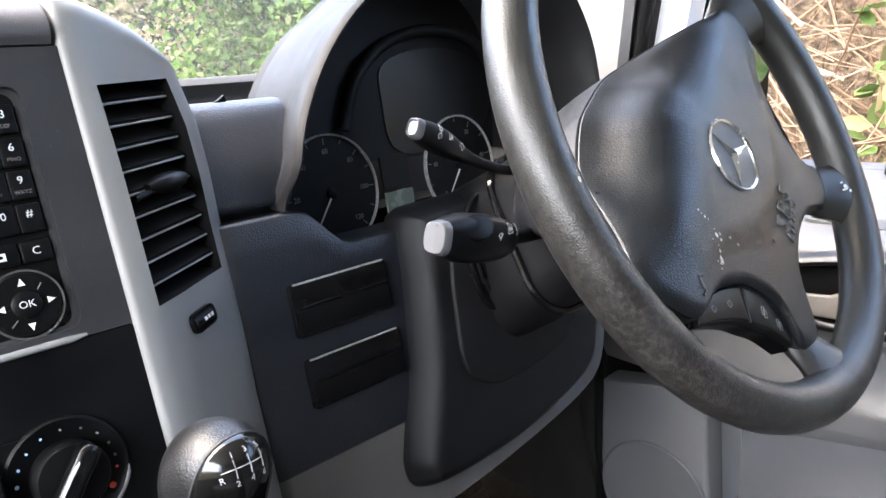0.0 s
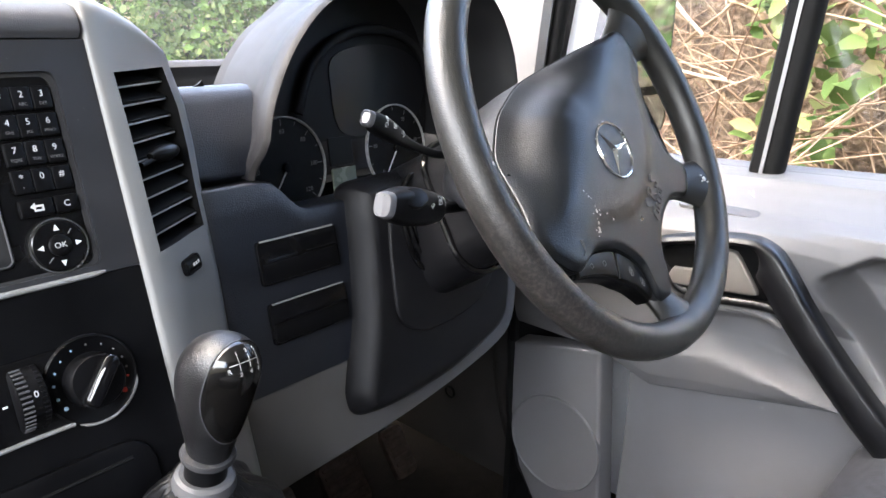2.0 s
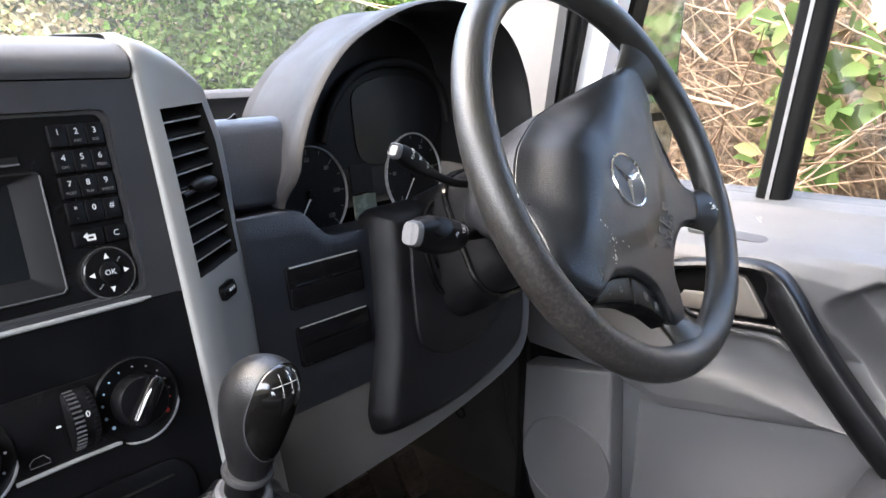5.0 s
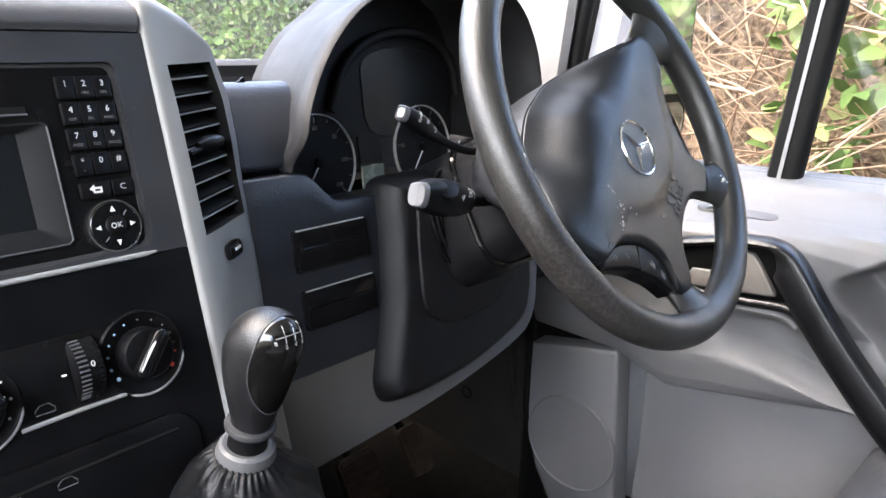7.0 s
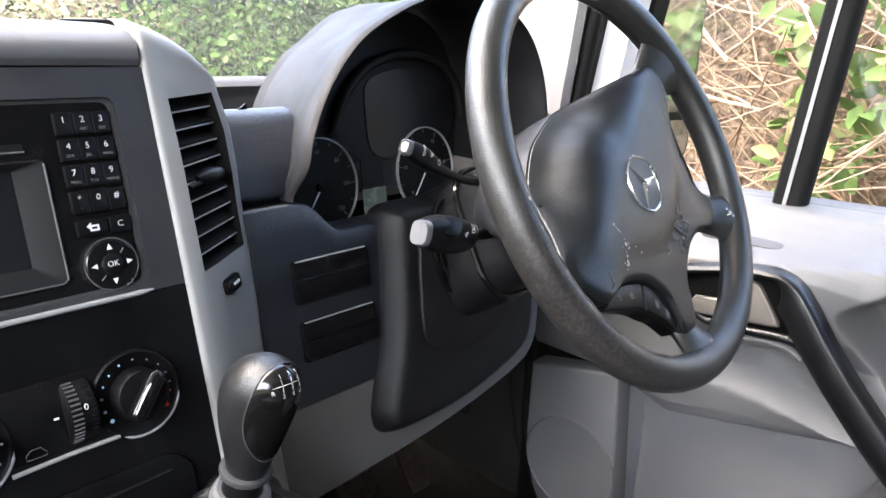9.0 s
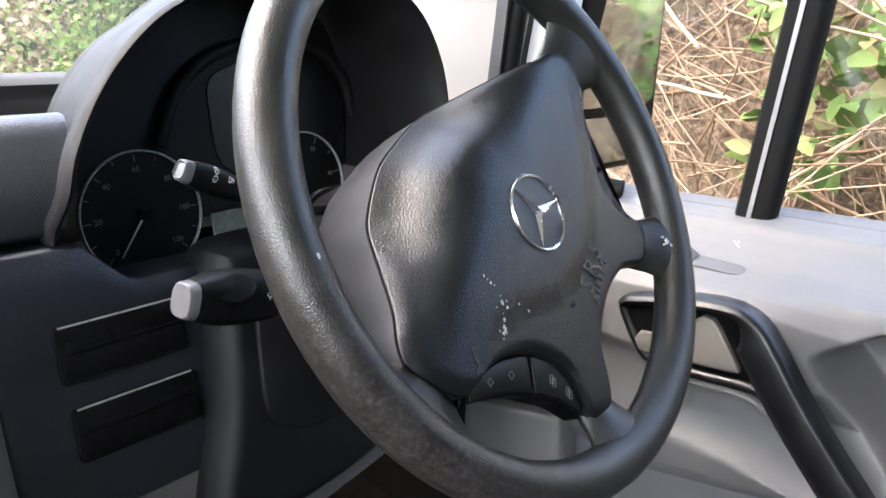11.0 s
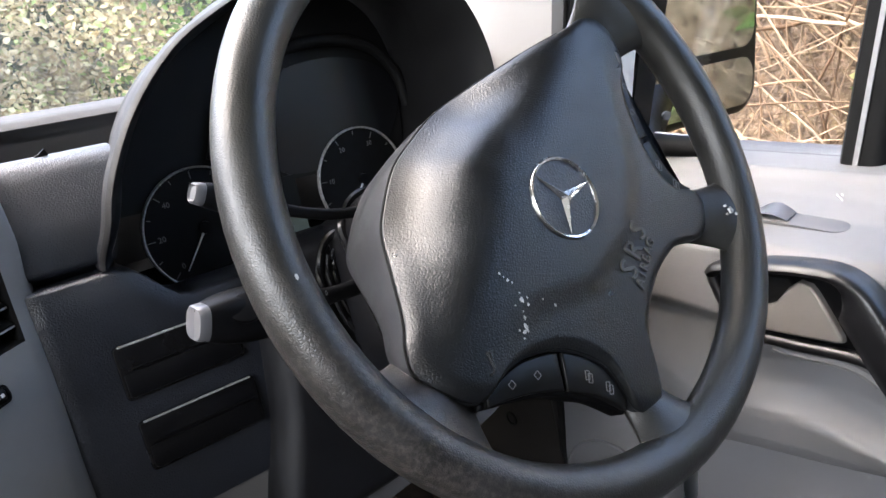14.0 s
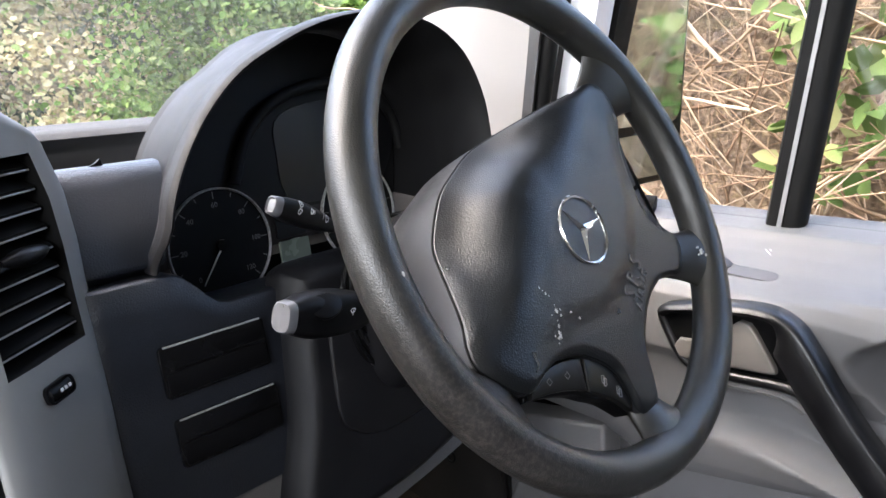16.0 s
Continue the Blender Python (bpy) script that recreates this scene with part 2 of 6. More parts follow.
def foliage(name, stops, through_light):
    """Leaves or stems whose colour varies from piece to piece."""
    m = bpy.data.materials.new(name)
    m.use_nodes = True
    nt = m.node_tree
    b = nt.nodes["Principled BSDF"]
    b.inputs["Roughness"].default_value, b.inputs["Specular IOR Level"].default_value = 0.8, 0.12
    g = nt.nodes.new("ShaderNodeNewGeometry")
    r = nt.nodes.new("ShaderNodeValToRGB")
    while len(r.color_ramp.elements) < len(stops):
        r.color_ramp.elements.new(0.5)
    for e, (p, c) in zip(r.color_ramp.elements, stops):
        e.position, e.color = p, (*c, 1)
    nt.links.new(g.outputs["Random Per Island"], r.inputs["Fac"])
    nz, mr, mx = (nt.nodes.new("ShaderNode" + k) for k in ("TexNoise", "MapRange", "VectorMath"))
    nz.inputs["Scale"].default_value, nz.inputs["Detail"].default_value = 3.2, 3.0
    mr.inputs["From Min"].default_value, mr.inputs["From Max"].default_value = 0.32, 0.68
    mr.inputs["To Min"].default_value, mr.inputs["To Max"].default_value = 0.52, 1.16
    mx.operation = "SCALE"
    nt.links.new(g.outputs["Position"], nz.inputs["Vector"])
    nt.links.new(nz.outputs["Fac"], mr.inputs["Value"])
    nt.links.new(r.outputs[0], mx.inputs[0])
    nt.links.new(mr.outputs[0], mx.inputs["Scale"])
    tone = mx.outputs[0]
    nt.links.new(tone, b.inputs["Base Color"])
    if through_light:
        t = nt.nodes.new("ShaderNodeBsdfTranslucent")
        nt.links.new(tone, t.inputs["Color"])
        ms = nt.nodes.new("ShaderNodeMixShader")
        ms.inputs[0].default_value = through_light
        nt.links.new(b.outputs[0], ms.inputs[1])
        nt.links.new(t.outputs[0], ms.inputs[2])
        nt.links.new(ms.outputs[0], nt.nodes["Material Output"].inputs[0])
    return m


M_LEAF = foliage("hedge leaves", [(0.0, (0.075, 0.13, 0.028)), (0.35, (0.14, 0.235, 0.05)), (0.75, (0.21, 0.32, 0.08)), (0.94, (0.29, 0.37, 0.115)), (1.0, (0.34, 0.32, 0.15))], 0.35)
M_STRAW = foliage("dry grass", [(0.0, (0.26, 0.19, 0.10)), (0.3, (0.48, 0.39, 0.21)), (0.65, (0.60, 0.50, 0.29)), (0.8, (0.64, 0.55, 0.34)), (1.0, (0.34, 0.44, 0.14))], 0.2)
M_FLOWER = foliage("white petals", [(0.0, (0.72, 0.72, 0.66)), (1.0, (0.85, 0.85, 0.82))], 0.3)
M_BLEAF = foliage("bramble leaves", [(0.0, (0.08, 0.14, 0.04)), (0.5, (0.17, 0.26, 0.08)), (0.85, (0.27, 0.35, 0.13)), (1.0, (0.36, 0.31, 0.17))], 0.3)
M_STEM = foliage("dry bramble stems", [(0.0, (0.17, 0.11, 0.07)), (0.4, (0.36, 0.25, 0.165)), (0.8, (0.53, 0.40, 0.28)), (1.0, (0.64, 0.53, 0.41))], 0.0)


def glass(name, gloss, rough=0.02, tint=(1, 1, 1)):
    m = bpy.data.materials.new(name)
    m.use_nodes = True
    nt = m.node_tree
    t, g, x = (nt.nodes.new("ShaderNode" + k) for k in ("BsdfTransparent", "BsdfGlossy", "MixShader"))
    t.inputs[0].default_value = (*tint, 1)
    g.inputs["Roughness"].default_value = rough
    x.inputs[0].default_value = gloss
    nt.links.new(t.outputs[0], x.inputs[1])
    nt.links.new(g.outputs[0], x.inputs[2])
    nt.links.new(x.outputs[0], nt.nodes["Material Output"].inputs[0])
    return m


M_GLASS = glass("window glass", 0.06)
M_HAZE = glass("windscreen glass with painted haze", 0.05)
nt = M_HAZE.node_tree
old = nt.nodes["Material Output"].inputs[0].links[0].from_socket
# pale diffuse film imitates the haze of reflections on the windscreen
film_, mixed = nt.nodes.new("ShaderNodeBsdfDiffuse"), nt.nodes.new("ShaderNodeMixShader")
film_.inputs[0].default_value = (0.75, 0.76, 0.72, 1)
mixed.inputs[0].default_value = 0.07
nt.links.new(old, mixed.inputs[1])
nt.links.new(film_.outputs[0], mixed.inputs[2])
nt.links.new(mixed.outputs[0], nt.nodes["Material Output"].inputs[0])
M_MIRROR = mat("dusty mirror silver", (0.33, 0.40, 0.43), 0.07, metal=1.0, mottle=(0.02, 0.12))

# ---- mesh helpers ----
V = Vector
WORLD = {}


def thing(name, place, label, category, group="", kind=""):
    ob = tagged(new(name), label, category, group, kind)
    ob.empty_display_size = 0.05
    ob.location = place
    WORLD[ob] = Matrix.Translation(place)
    return ob


def part(name, bm, material, parent=None, label="", smooth=40):
    me = bpy.data.meshes.new(name)
    bmesh.ops.recalc_face_normals(bm, faces=bm.faces[:])
    bm.to_mesh(me)
    bm.free()
    me.materials.append(material)
    if smooth:
        me.polygons.foreach_set("use_smooth", [True] * len(me.polygons))
        me.set_sharp_from_angle(angle=radians(smooth))
    ob = new(name, me)
    WORLD[ob] = Matrix.Identity(4)
    if parent:
        ob.parent = parent
        ob.matrix_parent_inverse = WORLD[parent].inverted()
    if label:
        ob["label"] = label
    return ob


def solo(name, bm, material, label, category, kind="", group="", smooth=40):
    return tagged(part(name, bm, material, None, "", smooth), label, category, group, kind)


def loft(rings, closed=True, caps=True, bm=None):
    bm = bm or bmesh.new()
    vs = [[bm.verts.new(p) for p in r] for r in rings]
    k = len(rings[0])
    for a, b in zip(vs, vs[1:]):
        for i in range(k if closed else k - 1):
            j = (i + 1) % k
            bm.faces.new((a[i], a[j], b[j], b[i]))
    if caps and closed:
        bm.faces.new(vs[0])
        bm.faces.new(list(reversed(vs[-1])))
    return bm


def thick(rows, depth):
    """A shell from a grid of points, with a second skin moved by the vector depth."""
    bm = bmesh.new()
    n, k = len(rows), len(rows[0])
    a = [[bm.verts.new(p) for p in r] for r in rows]
    b = [[bm.verts.new(V(p) + V(depth)) for p in r] for r in rows]
    for i in range(n - 1):
        for j in range(k - 1):
            bm.faces.new((a[i][j], a[i][j + 1], a[i + 1][j + 1], a[i + 1][j]))
            bm.faces.new((b[i][j], b[i + 1][j], b[i + 1][j + 1], b[i][j + 1]))
    for i in range(n - 1):
        for j in (0, k - 1):
            bm.faces.new((a[i][j], a[i + 1][j], b[i + 1][j], b[i][j]))
    for j in range(k - 1):
        for i in (0, n - 1):
            bm.faces.new((a[i][j], b[i][j], b[i][j + 1], a[i][j + 1]))
    return bm


def spline(pts, k=6, loop=False):
    """Points on a smooth curve through pts."""
    p = [V(q) for q in pts]
    n, out = len(p), []
    for i in range(n if loop else n - 1):
        a = p[(i - 1) % n] if loop or i else p[0] * 2 - p[1]
        b, c = p[i], p[(i + 1) % n]
        d = p[(i + 2) % n] if loop or i + 2 < n else p[-1] * 2 - p[-2]
        for s in range(k):
            t = s / k
            out.append(0.5 * (2 * b + (c - a) * t + (2 * a - 5 * b + 4 * c - d) * t * t + (3 * b - a - 3 * c + d) * t ** 3))
    if not loop:
        out.append(p[-1])
    return out


def tube(path, radius, n=12, bm=None, flat=1.0, up=(0, 0, 1), loop=False):
    """A round or flattened rod along path; radius may be a list."""
    path = [V(p) for p in path]
    rings = []
    m = len(path)
    for i, p in enumerate(path):
        a, b = (path[i - 1] if i or loop else path[0]), (path[(i + 1) % m] if i + 1 < m or loop else path[-1])
        t = (b - a).normalized()
        x = t.cross(V(up))
        x = x.normalized() if x.length > 1e-4 else t.orthogonal().normalized()
        y = x.cross(t)
        r = radius[i] if isinstance(radius, (list, tuple)) else radius
        rings.append([p + x * (r * math.cos(2 * math.pi * k / n)) + y * (r * flat * math.sin(2 * math.pi * k / n)) for k in range(n)])
    if loop:
        rings.append(rings[0])
        bm = loft(rings, True, False, bm)
        bmesh.ops.remove_doubles(bm, verts=bm.verts[:], dist=1e-6)
        return bm
    return loft(rings, True, True, bm)


def box(x0, x1, y0, y1, z0, z1, bevel=0.0, seg=2, m=None):
    bm = bmesh.new()
    bmesh.ops.create_cube(bm, size=1, matrix=Matrix.Translation(((x0 + x1) / 2, (y0 + y1) / 2, (z0 + z1) / 2)) @ Matrix.Diagonal((x1 - x0, y1 - y0, z1 - z0, 1)))
    if bevel:
        bmesh.ops.bevel(bm, geom=bm.edges[:], offset=bevel, segments=seg, profile=0.5, affect="EDGES")
    if m:
        bm.transform(m)
    return bm


def lathe(profile, n=40, m=None):
    """profile: (radius, height) from bottom to top, about z."""
    rings = [[V((r * math.cos(2 * math.pi * k / n), r * math.sin(2 * math.pi * k / n), h)) for k in range(n)] for r, h in profile]
    bm = loft(rings)
    if m:
        bm.transform(m)
    return bm


def prism(outline, h0, h1, bevel=0.0, seg=2, m=None):
    """A flat outline in (x, y), from height h0 to h1."""
    bm = bmesh.new()
    f = bm.faces.new([bm.verts.new((p[0], p[1], h0)) for p in outline])
    top = bmesh.ops.extrude_face_region(bm, geom=[f])
    bmesh.ops.translate(bm, verts=[v for v in top["geom"] if isinstance(v, bmesh.types.BMVert)], vec=(0, 0, h1 - h0))
    if bevel:
        bmesh.ops.recalc_face_normals(bm, faces=bm.faces[:])
        es = [e for e in bm.edges if all(abs(v.co.z - h1) < 1e-7 for v in e.verts)]
        bmesh.ops.bevel(bm, geom=es, offset=bevel, segments=seg, profile=0.5, affect="EDGES")
    if m:
        bm.transform(m)
    return bm


def rounded(x0, x1, y0, y1, r, k=5):
    """The outline of a rectangle with round corners."""
    out = []
    for cx, cy, a in ((x1 - r, y1 - r, 0), (x0 + r, y1 - r, 90), (x0 + r, y0 + r, 180), (x1 - r, y0 + r, 270)):
        out += [(cx + r * math.cos(radians(a + 90 * i / k)), cy + r * math.sin(radians(a + 90 * i / k))) for i in range(k + 1)]
    return out


def ring_band(outer, inner, h0, h1, m=None):
    """A flat frame between two outlines with as many points."""
    bm = loft([[V((*p, h0)) for p in inner], [V((*p, h1)) for p in inner], [V((*p, h1)) for p in outer], [V((*p, h0)) for p in outer], [V((*p, h0)) for p in inner]], True, False)
    bmesh.ops.remove_doubles(bm, verts=bm.verts[:], dist=1e-7)
    if m:
        bm.transform(m)
    return bm


def lettering(text, size, m, depth=0.0002):
    """Raised letters, centred at the place of m, reading along its x."""
    cu = bpy.data.curves.new("letters", "FONT")
    cu.body, cu.size, cu.align_x, cu.align_y, cu.extrude, cu.resolution_u = text, size, "CENTER", "CENTER", depth, 2
    ob = bpy.data.objects.new("letters", cu)
    scene.collection.objects.link(ob)
    me = bpy.data.meshes.new_from_object(ob.evaluated_get(bpy.context.evaluated_depsgraph_get()))
    bm = bmesh.new()
    bm.from_mesh(me)
    bpy.data.objects.remove(ob)
    bpy.data.curves.remove(cu)
    bpy.data.meshes.remove(me)
    bm.transform(m)
    return bm


def frame_at(origin, x, n):
    """A pose whose x runs along x and whose z is the normal n."""
    x, n = V(x).normalized(), V(n).normalized()
    y = n.cross(x).normalized()
    x = y.cross(n)
    return Matrix.Translation(origin) @ Matrix((x, y, n)).transposed().to_4x4()


def smooth01(t):
    t = min(max(t, 0.0), 1.0)
    return t * t * (3 - 2 * t)


# ---- van shell ----
FLOOR = 0.66
solo("floor", box(-0.95, 0.93, -1.25, 1.05, 0.60, FLOOR), M_BROWN, "worn brown carpet on the cab floor", "floor", "structure")
solo("ceiling", box(-0.95, 0.93, -1.25, 0.33, 2.12, 2.18), M_LINER, "pale grey headliner above the cab", "ceiling", "structure")
solo("wall_rear", box(-0.95, 0.93, -1.30, -1.25, 0.60, 2.18), M_WALL, "grey bulkhead behind the seats", "wall", "structure")
solo("wall_front", box(-0.95, 0.93, 1.05, 1.10, 0.30, 1.36), M_DEEP, "dark firewall ahead of the footwell", "wall", "structure")


def rails(name, boxes, material, label, category):
    bm = bmesh.new()
    for b in boxes:
        bmesh.ops.create_cube(bm, size=1, matrix=Matrix.Translation([(b[i] + b[i + 1]) / 2 for i in (0, 2, 4)]) @ Matrix.Diagonal((b[1] - b[0], b[3] - b[2], b[5] - b[4], 1)))
    return solo(name, bm, material, label, category, "structure")


rails("wall_left", [(-0.95, -0.90, -1.25, 0.55, 0.60, 1.30), (-0.95, -0.90, -1.25, -1.15, 1.30, 2.12), (-0.95, -0.90, 0.45, 0.55, 1.30, 1.75), (-0.95, -0.90, -1.15, 0.35, 2.07, 2.12), (-0.95, -0.90, 0.55, 1.05, 0.60, 1.36)],
      M_WALL, "grey passenger side of the cab round its window", "wall")
rails("wall_right", [(0.90, 0.93, 0.45, 1.05, 0.60, 1.36), (0.84, 0.93, -1.25, -0.76, 0.60, 2.12), (0.86, 0.93, -0.76, 0.20, 2.02, 2.12)],
      M_WALL, "grey side of the cab behind the door", "wall")


foot_wall = solo("wall_footwell", box(0.80, 0.83, 0.30, 1.05, 0.60, 1.36), M_FOOT, "dark warm grey lining beside the footwell", "wall", "structure")
part("fixing_hole", lathe([(0.013, -0.004), (0.013, 0.001), (0.010, 0.002), (0.008, -0.003), (0.001, -0.003)], 20, frame_at((0.7995, 0.495, 0.788), (0, 1, 0), (-1, 0, 0))), M_DEEP, foot_wall, "dark round fixing hole")
sweep = spline([(0.790, 0.372, 1.34), (0.788, 0.366, 1.10), (0.786, 0.352, 0.92), (0.788, 0.322, 0.78), (0.800, 0.270, 0.67)], 5)
solo("trim_door_opening", loft([[p + V((0.022 * math.cos(2 * math.pi * k / 14), 0.030 * math.sin(2 * math.pi * k / 14), 0)) for k in range(14)] for p in sweep]), M_FOOT, "dark rounded trim along the door opening", "trim", "structure")


def shifted(p, q, z):
    """The point at height z on the line that passes p with slope q."""
    return V((p[0] + q[0] * (z - 1.45), p[1] + q[1] * (z - 1.45), z))


SEAL_IN, SEAL_OUT = ((0.712, 0.270), (-0.10, -0.16)), ((0.748, 0.272), (-0.09, -0.19))
levels = [1.30, 1.38, 1.46, 1.54, 1.64, 1.76, 1.90, 2.03]
pil = []
for z in levels:
    a = shifted(*SEAL_IN, z)
    f = V((a.x - 0.005, 0.50 - 0.32 * (z - 1.45), z))
    mid = (a + f) / 2
    pil.append([V((0.80, a.y + 0.03, z)), a + V((0.006, 0.0, 0)), a + V((-0.004, 0.008, 0)), mid + V((-0.014, -0.02, 0)), mid + V((-0.012, 0.03, 0)), f, f + V((0.03, 0.03, 0)), f + V((0.12, 0.0, 0))])
solo("a_pillar", loft(pil), M_WHITE, "off-white plastic trim on the windscreen pillar", "pillar", "structure")
seal = thing("door_seal", shifted(*SEAL_IN, 1.3), "black rubber seal along the door opening", "seal", kind="structure")
part("seal", tube([(shifted(*SEAL_IN, z) + shifted(*SEAL_OUT, z)) / 2 + V((0.004, -0.005, 0)) for z in levels], 0.0105, 10), M_RUBBER, seal)

# the windscreen and its surround
ws = [[V((x, 0.98 - 0.10 * abs(x / 0.9) ** 2 - 0.62 * t - 0.10 * t * abs(x / 0.9) ** 2, 1.38 + 0.76 * t)) for x in [-0.92 + 1.70 * i / 14 for i in range(15)]] for t in [j / 8 for j in range(9)]]
w = solo("window_windscreen", thick(ws, (0, 0.005, 0)), M_HAZE, "clear windscreen above the dashboard", "window", "structure")
w.visible_shadow = False

# ---- door ----
door = thing("door_driver", (0.84, -0.15, 0.66), "pale grey van door with a black pull handle", "door", kind="structure")
YS = [0.285, 0.26, 0.22, 0.18, 0.14, 0.10, 0.06, 0.02, -0.02, -0.06, -0.10, -0.14, -0.18, -0.22, -0.28, -0.36, -0.46, -0.60, -0.76]


def belt(y):
    return 1.300 - 0.045 * y


def card_edge(y):
    """The height of the lower edge of the upper door card."""
    return 1.005 + 0.22 * max(0.0, 0.075 - y) if y > -0.2 else 1.0655 + 0.08 * (-0.2 - y)


cards = []
for y in YS:
    b, e = belt(y), card_edge(y)
    if y > 0.075:
        e = 1.005 + 0.60 * min(y - 0.075, 0.05)
    back = smooth01((-0.06 - y) / 0.12)
    rec = smooth01((-0.005 - y) / 0.03)
    rid = 0.058 if y > -0.03 else max(0.058 - 0.39 * (-0.03 - y), 0.006)
    fore = smooth01((y - 0.06) / 0.12)
    cards.append([V(p) for p in (
        (0.868, y, b + 0.004), (0.838, y, b + 0.002), (0.806, y, b - 0.001), (0.797, y, b - 0.010), (0.780, y, b - 0.021), (0.752, y, b - 0.034), (0.715, y, b - 0.040), (0.694 + 0.02 * back, y, b - 0.044 - 0.01 * back),
        (0.682 + 0.030 * back, y, b - 0.055 - 0.02 * back), (0.680 + 0.040 * back, y, b - 0.08 - 0.02 * back), (0.680 + 0.045 * back, y, b - 0.118), (0.686 + 0.037 * back + 0.01 * fore, y, b - 0.130), (0.690 + 0.034 * rec, y, b - 0.148),
        (0.692 + 0.042 * rec, y, b - 0.165), (0.693 + 0.034 * rec, y, max(e + rid + 0.03, e + 0.04)), (0.694 + 0.012 * rec, y, e + rid + 0.009), (0.694, y, e + rid), (0.696, y, e + rid * 0.8), (0.704, y, e + rid * 0.3), (0.712, y, e), (0.74, y, e - 0.004))])


def hollow(p):
    """How deep the scoop behind the pull handle goes at a point of the card."""
    back = max(-0.116 - p.y, 0.0)
    top = min(1.214 + 0.70 * back, 1.252) - 0.05 * max(-0.20 - p.y, 0.0)
    foot = 1.205 - 1.13 * back
    return (0.105 - 0.16 * min(back, 0.30)) * smooth01(back / 0.022) * smooth01((top - p.z) / 0.030) * smooth01((p.z - foot) / 0.03)


def resampled(row, n):
    """The polyline row as n points at even steps."""
    ls = [0.0]
    for p, q in zip(row[:-1], row[1:]):
        ls.append(ls[-1] + (q - p).length)
    out, j = [], 0
    for i in range(n):
        t = ls[-1] * i / (n - 1)
        while j < len(row) - 2 and ls[j + 1] < t:
            j += 1
        out.append(row[j].lerp(row[j + 1], (t - ls[j]) / max(ls[j + 1] - ls[j], 1e-9)))
    return out


fine = []
for a, b in zip(cards[:-1], cards[1:]):
    m = max(1, round((a[0].y - b[0].y) / 0.002)) if -0.09 > a[0].y > -0.3 else 2
    for t in range(m):
        fine.append([p + V((hollow(p), 0, 0)) for p in resampled([p.lerp(q, t / m) for p, q in zip(a, b)], 190)])
fine.append(resampled(cards[-1], 190))
part("upper_card", thick(fine, (0.03, 0, 0)), M_DOOR, door, "pale grey moulded plastic", 50)
low = []
for y in YS:
    if y > 0.135:
        continue
    e = card_edge(y) + 0.01
    low.append([V((0.735 - 0.01 * i / 6 + 0.012 * math.sin(i / 6 * math.pi), y, e - (e - 0.66) * i / 6)) for i in range(7)])
part("lower_card", thick(low, (0.03, 0, 0)), M_DOORLOW, door, "mid grey moulded plastic")
FD = frame_at((0.704, 0.0, 0.0), (0, -1, 0), (-1, 0, 0))
spk = [(-0.285, 1.000), (-0.139, 1.033), (-0.134, 1.028), (-0.113, 0.80), (-0.105, 0.70), (-0.20, 0.68), (-0.262, 0.78), (-0.284, 0.85)]
part("speaker_panel", prism(spk, -0.04, 0.0, 0.006, 3, FD), M_DOORLOW, door, "mid grey speaker panel")
part("speaker_cover", lathe([(0.0805, -0.004), (0.0805, 0.0030), (0.079, 0.0045), (0.0775, 0.0025), (0.076, 0.002), (0.001, 0.003)], 56, FD @ Matrix.Translation((-0.197, 0.854, 0))), M_DOORLOW, door, "round plain speaker cover")
part("door_edge", tube([(0.715, 0.292, 1.20), (0.712, 0.292, 1.0), (0.712, 0.288, 0.88), (0.715, 0.262, 0.78), (0.72, 0.20, 0.69)], 0.010, 8), M_RUBBER, door, "black rubber door edge")
part("outer_skin", box(0.90, 0.925, -0.76, 0.30, 0.66, 1.29), M_PAINT, door, "white painted outer panel")
part("front_edge", box(0.715, 0.905, 0.286, 0.297, 0.66, 1.29), M_RUBBER, door, "dark door front edge")

# oval recess on the sill
ov = frame_at((0.742, 0.012, 1.2650), (0, -1, 0.045), (-0.16, 0, 1))
part("switch_recess", prism(rounded(-0.050, 0.052, -0.0125, 0.0125, 0.0124, 8), -0.004, 0.0018, 0.0012, 2, ov), M_RECESS, door, "dark grey oval switch recess")
fl = [[V((-0.034 + 0.034 * i / 8, -0.010 + 0.02 * j / 4, 0.0025 + 0.008 * math.sin(i / 8 * math.pi) * (0.6 + 0.4 * j / 4))) for i in range(9)] for j in range(5)]
bm = thick(fl, (0, 0, 0.0008))
bm.transform(ov)
part("switch_flap", bm, M_TIP, door, "translucent grey switch flap")

# black pull handle with the opening lever in its recess
arm = spline([(0.678, 0.0535, 1.2235), (0.677, 0.047, 1.2295), (0.676, 0.030, 1.2350), (0.675, -0.01, 1.2450), (0.673, -0.055, 1.2510), (0.670, -0.082, 1.2440), (0.667, -0.102, 1.2240), (0.665, -0.130, 1.188), (0.664, -0.172, 1.140), (0.665, -0.225, 1.085), (0.675, -0.275, 1.04), (0.70, -0.32, 1.01)], 5)
n = len(arm)
bm = bmesh.new()
rings = []
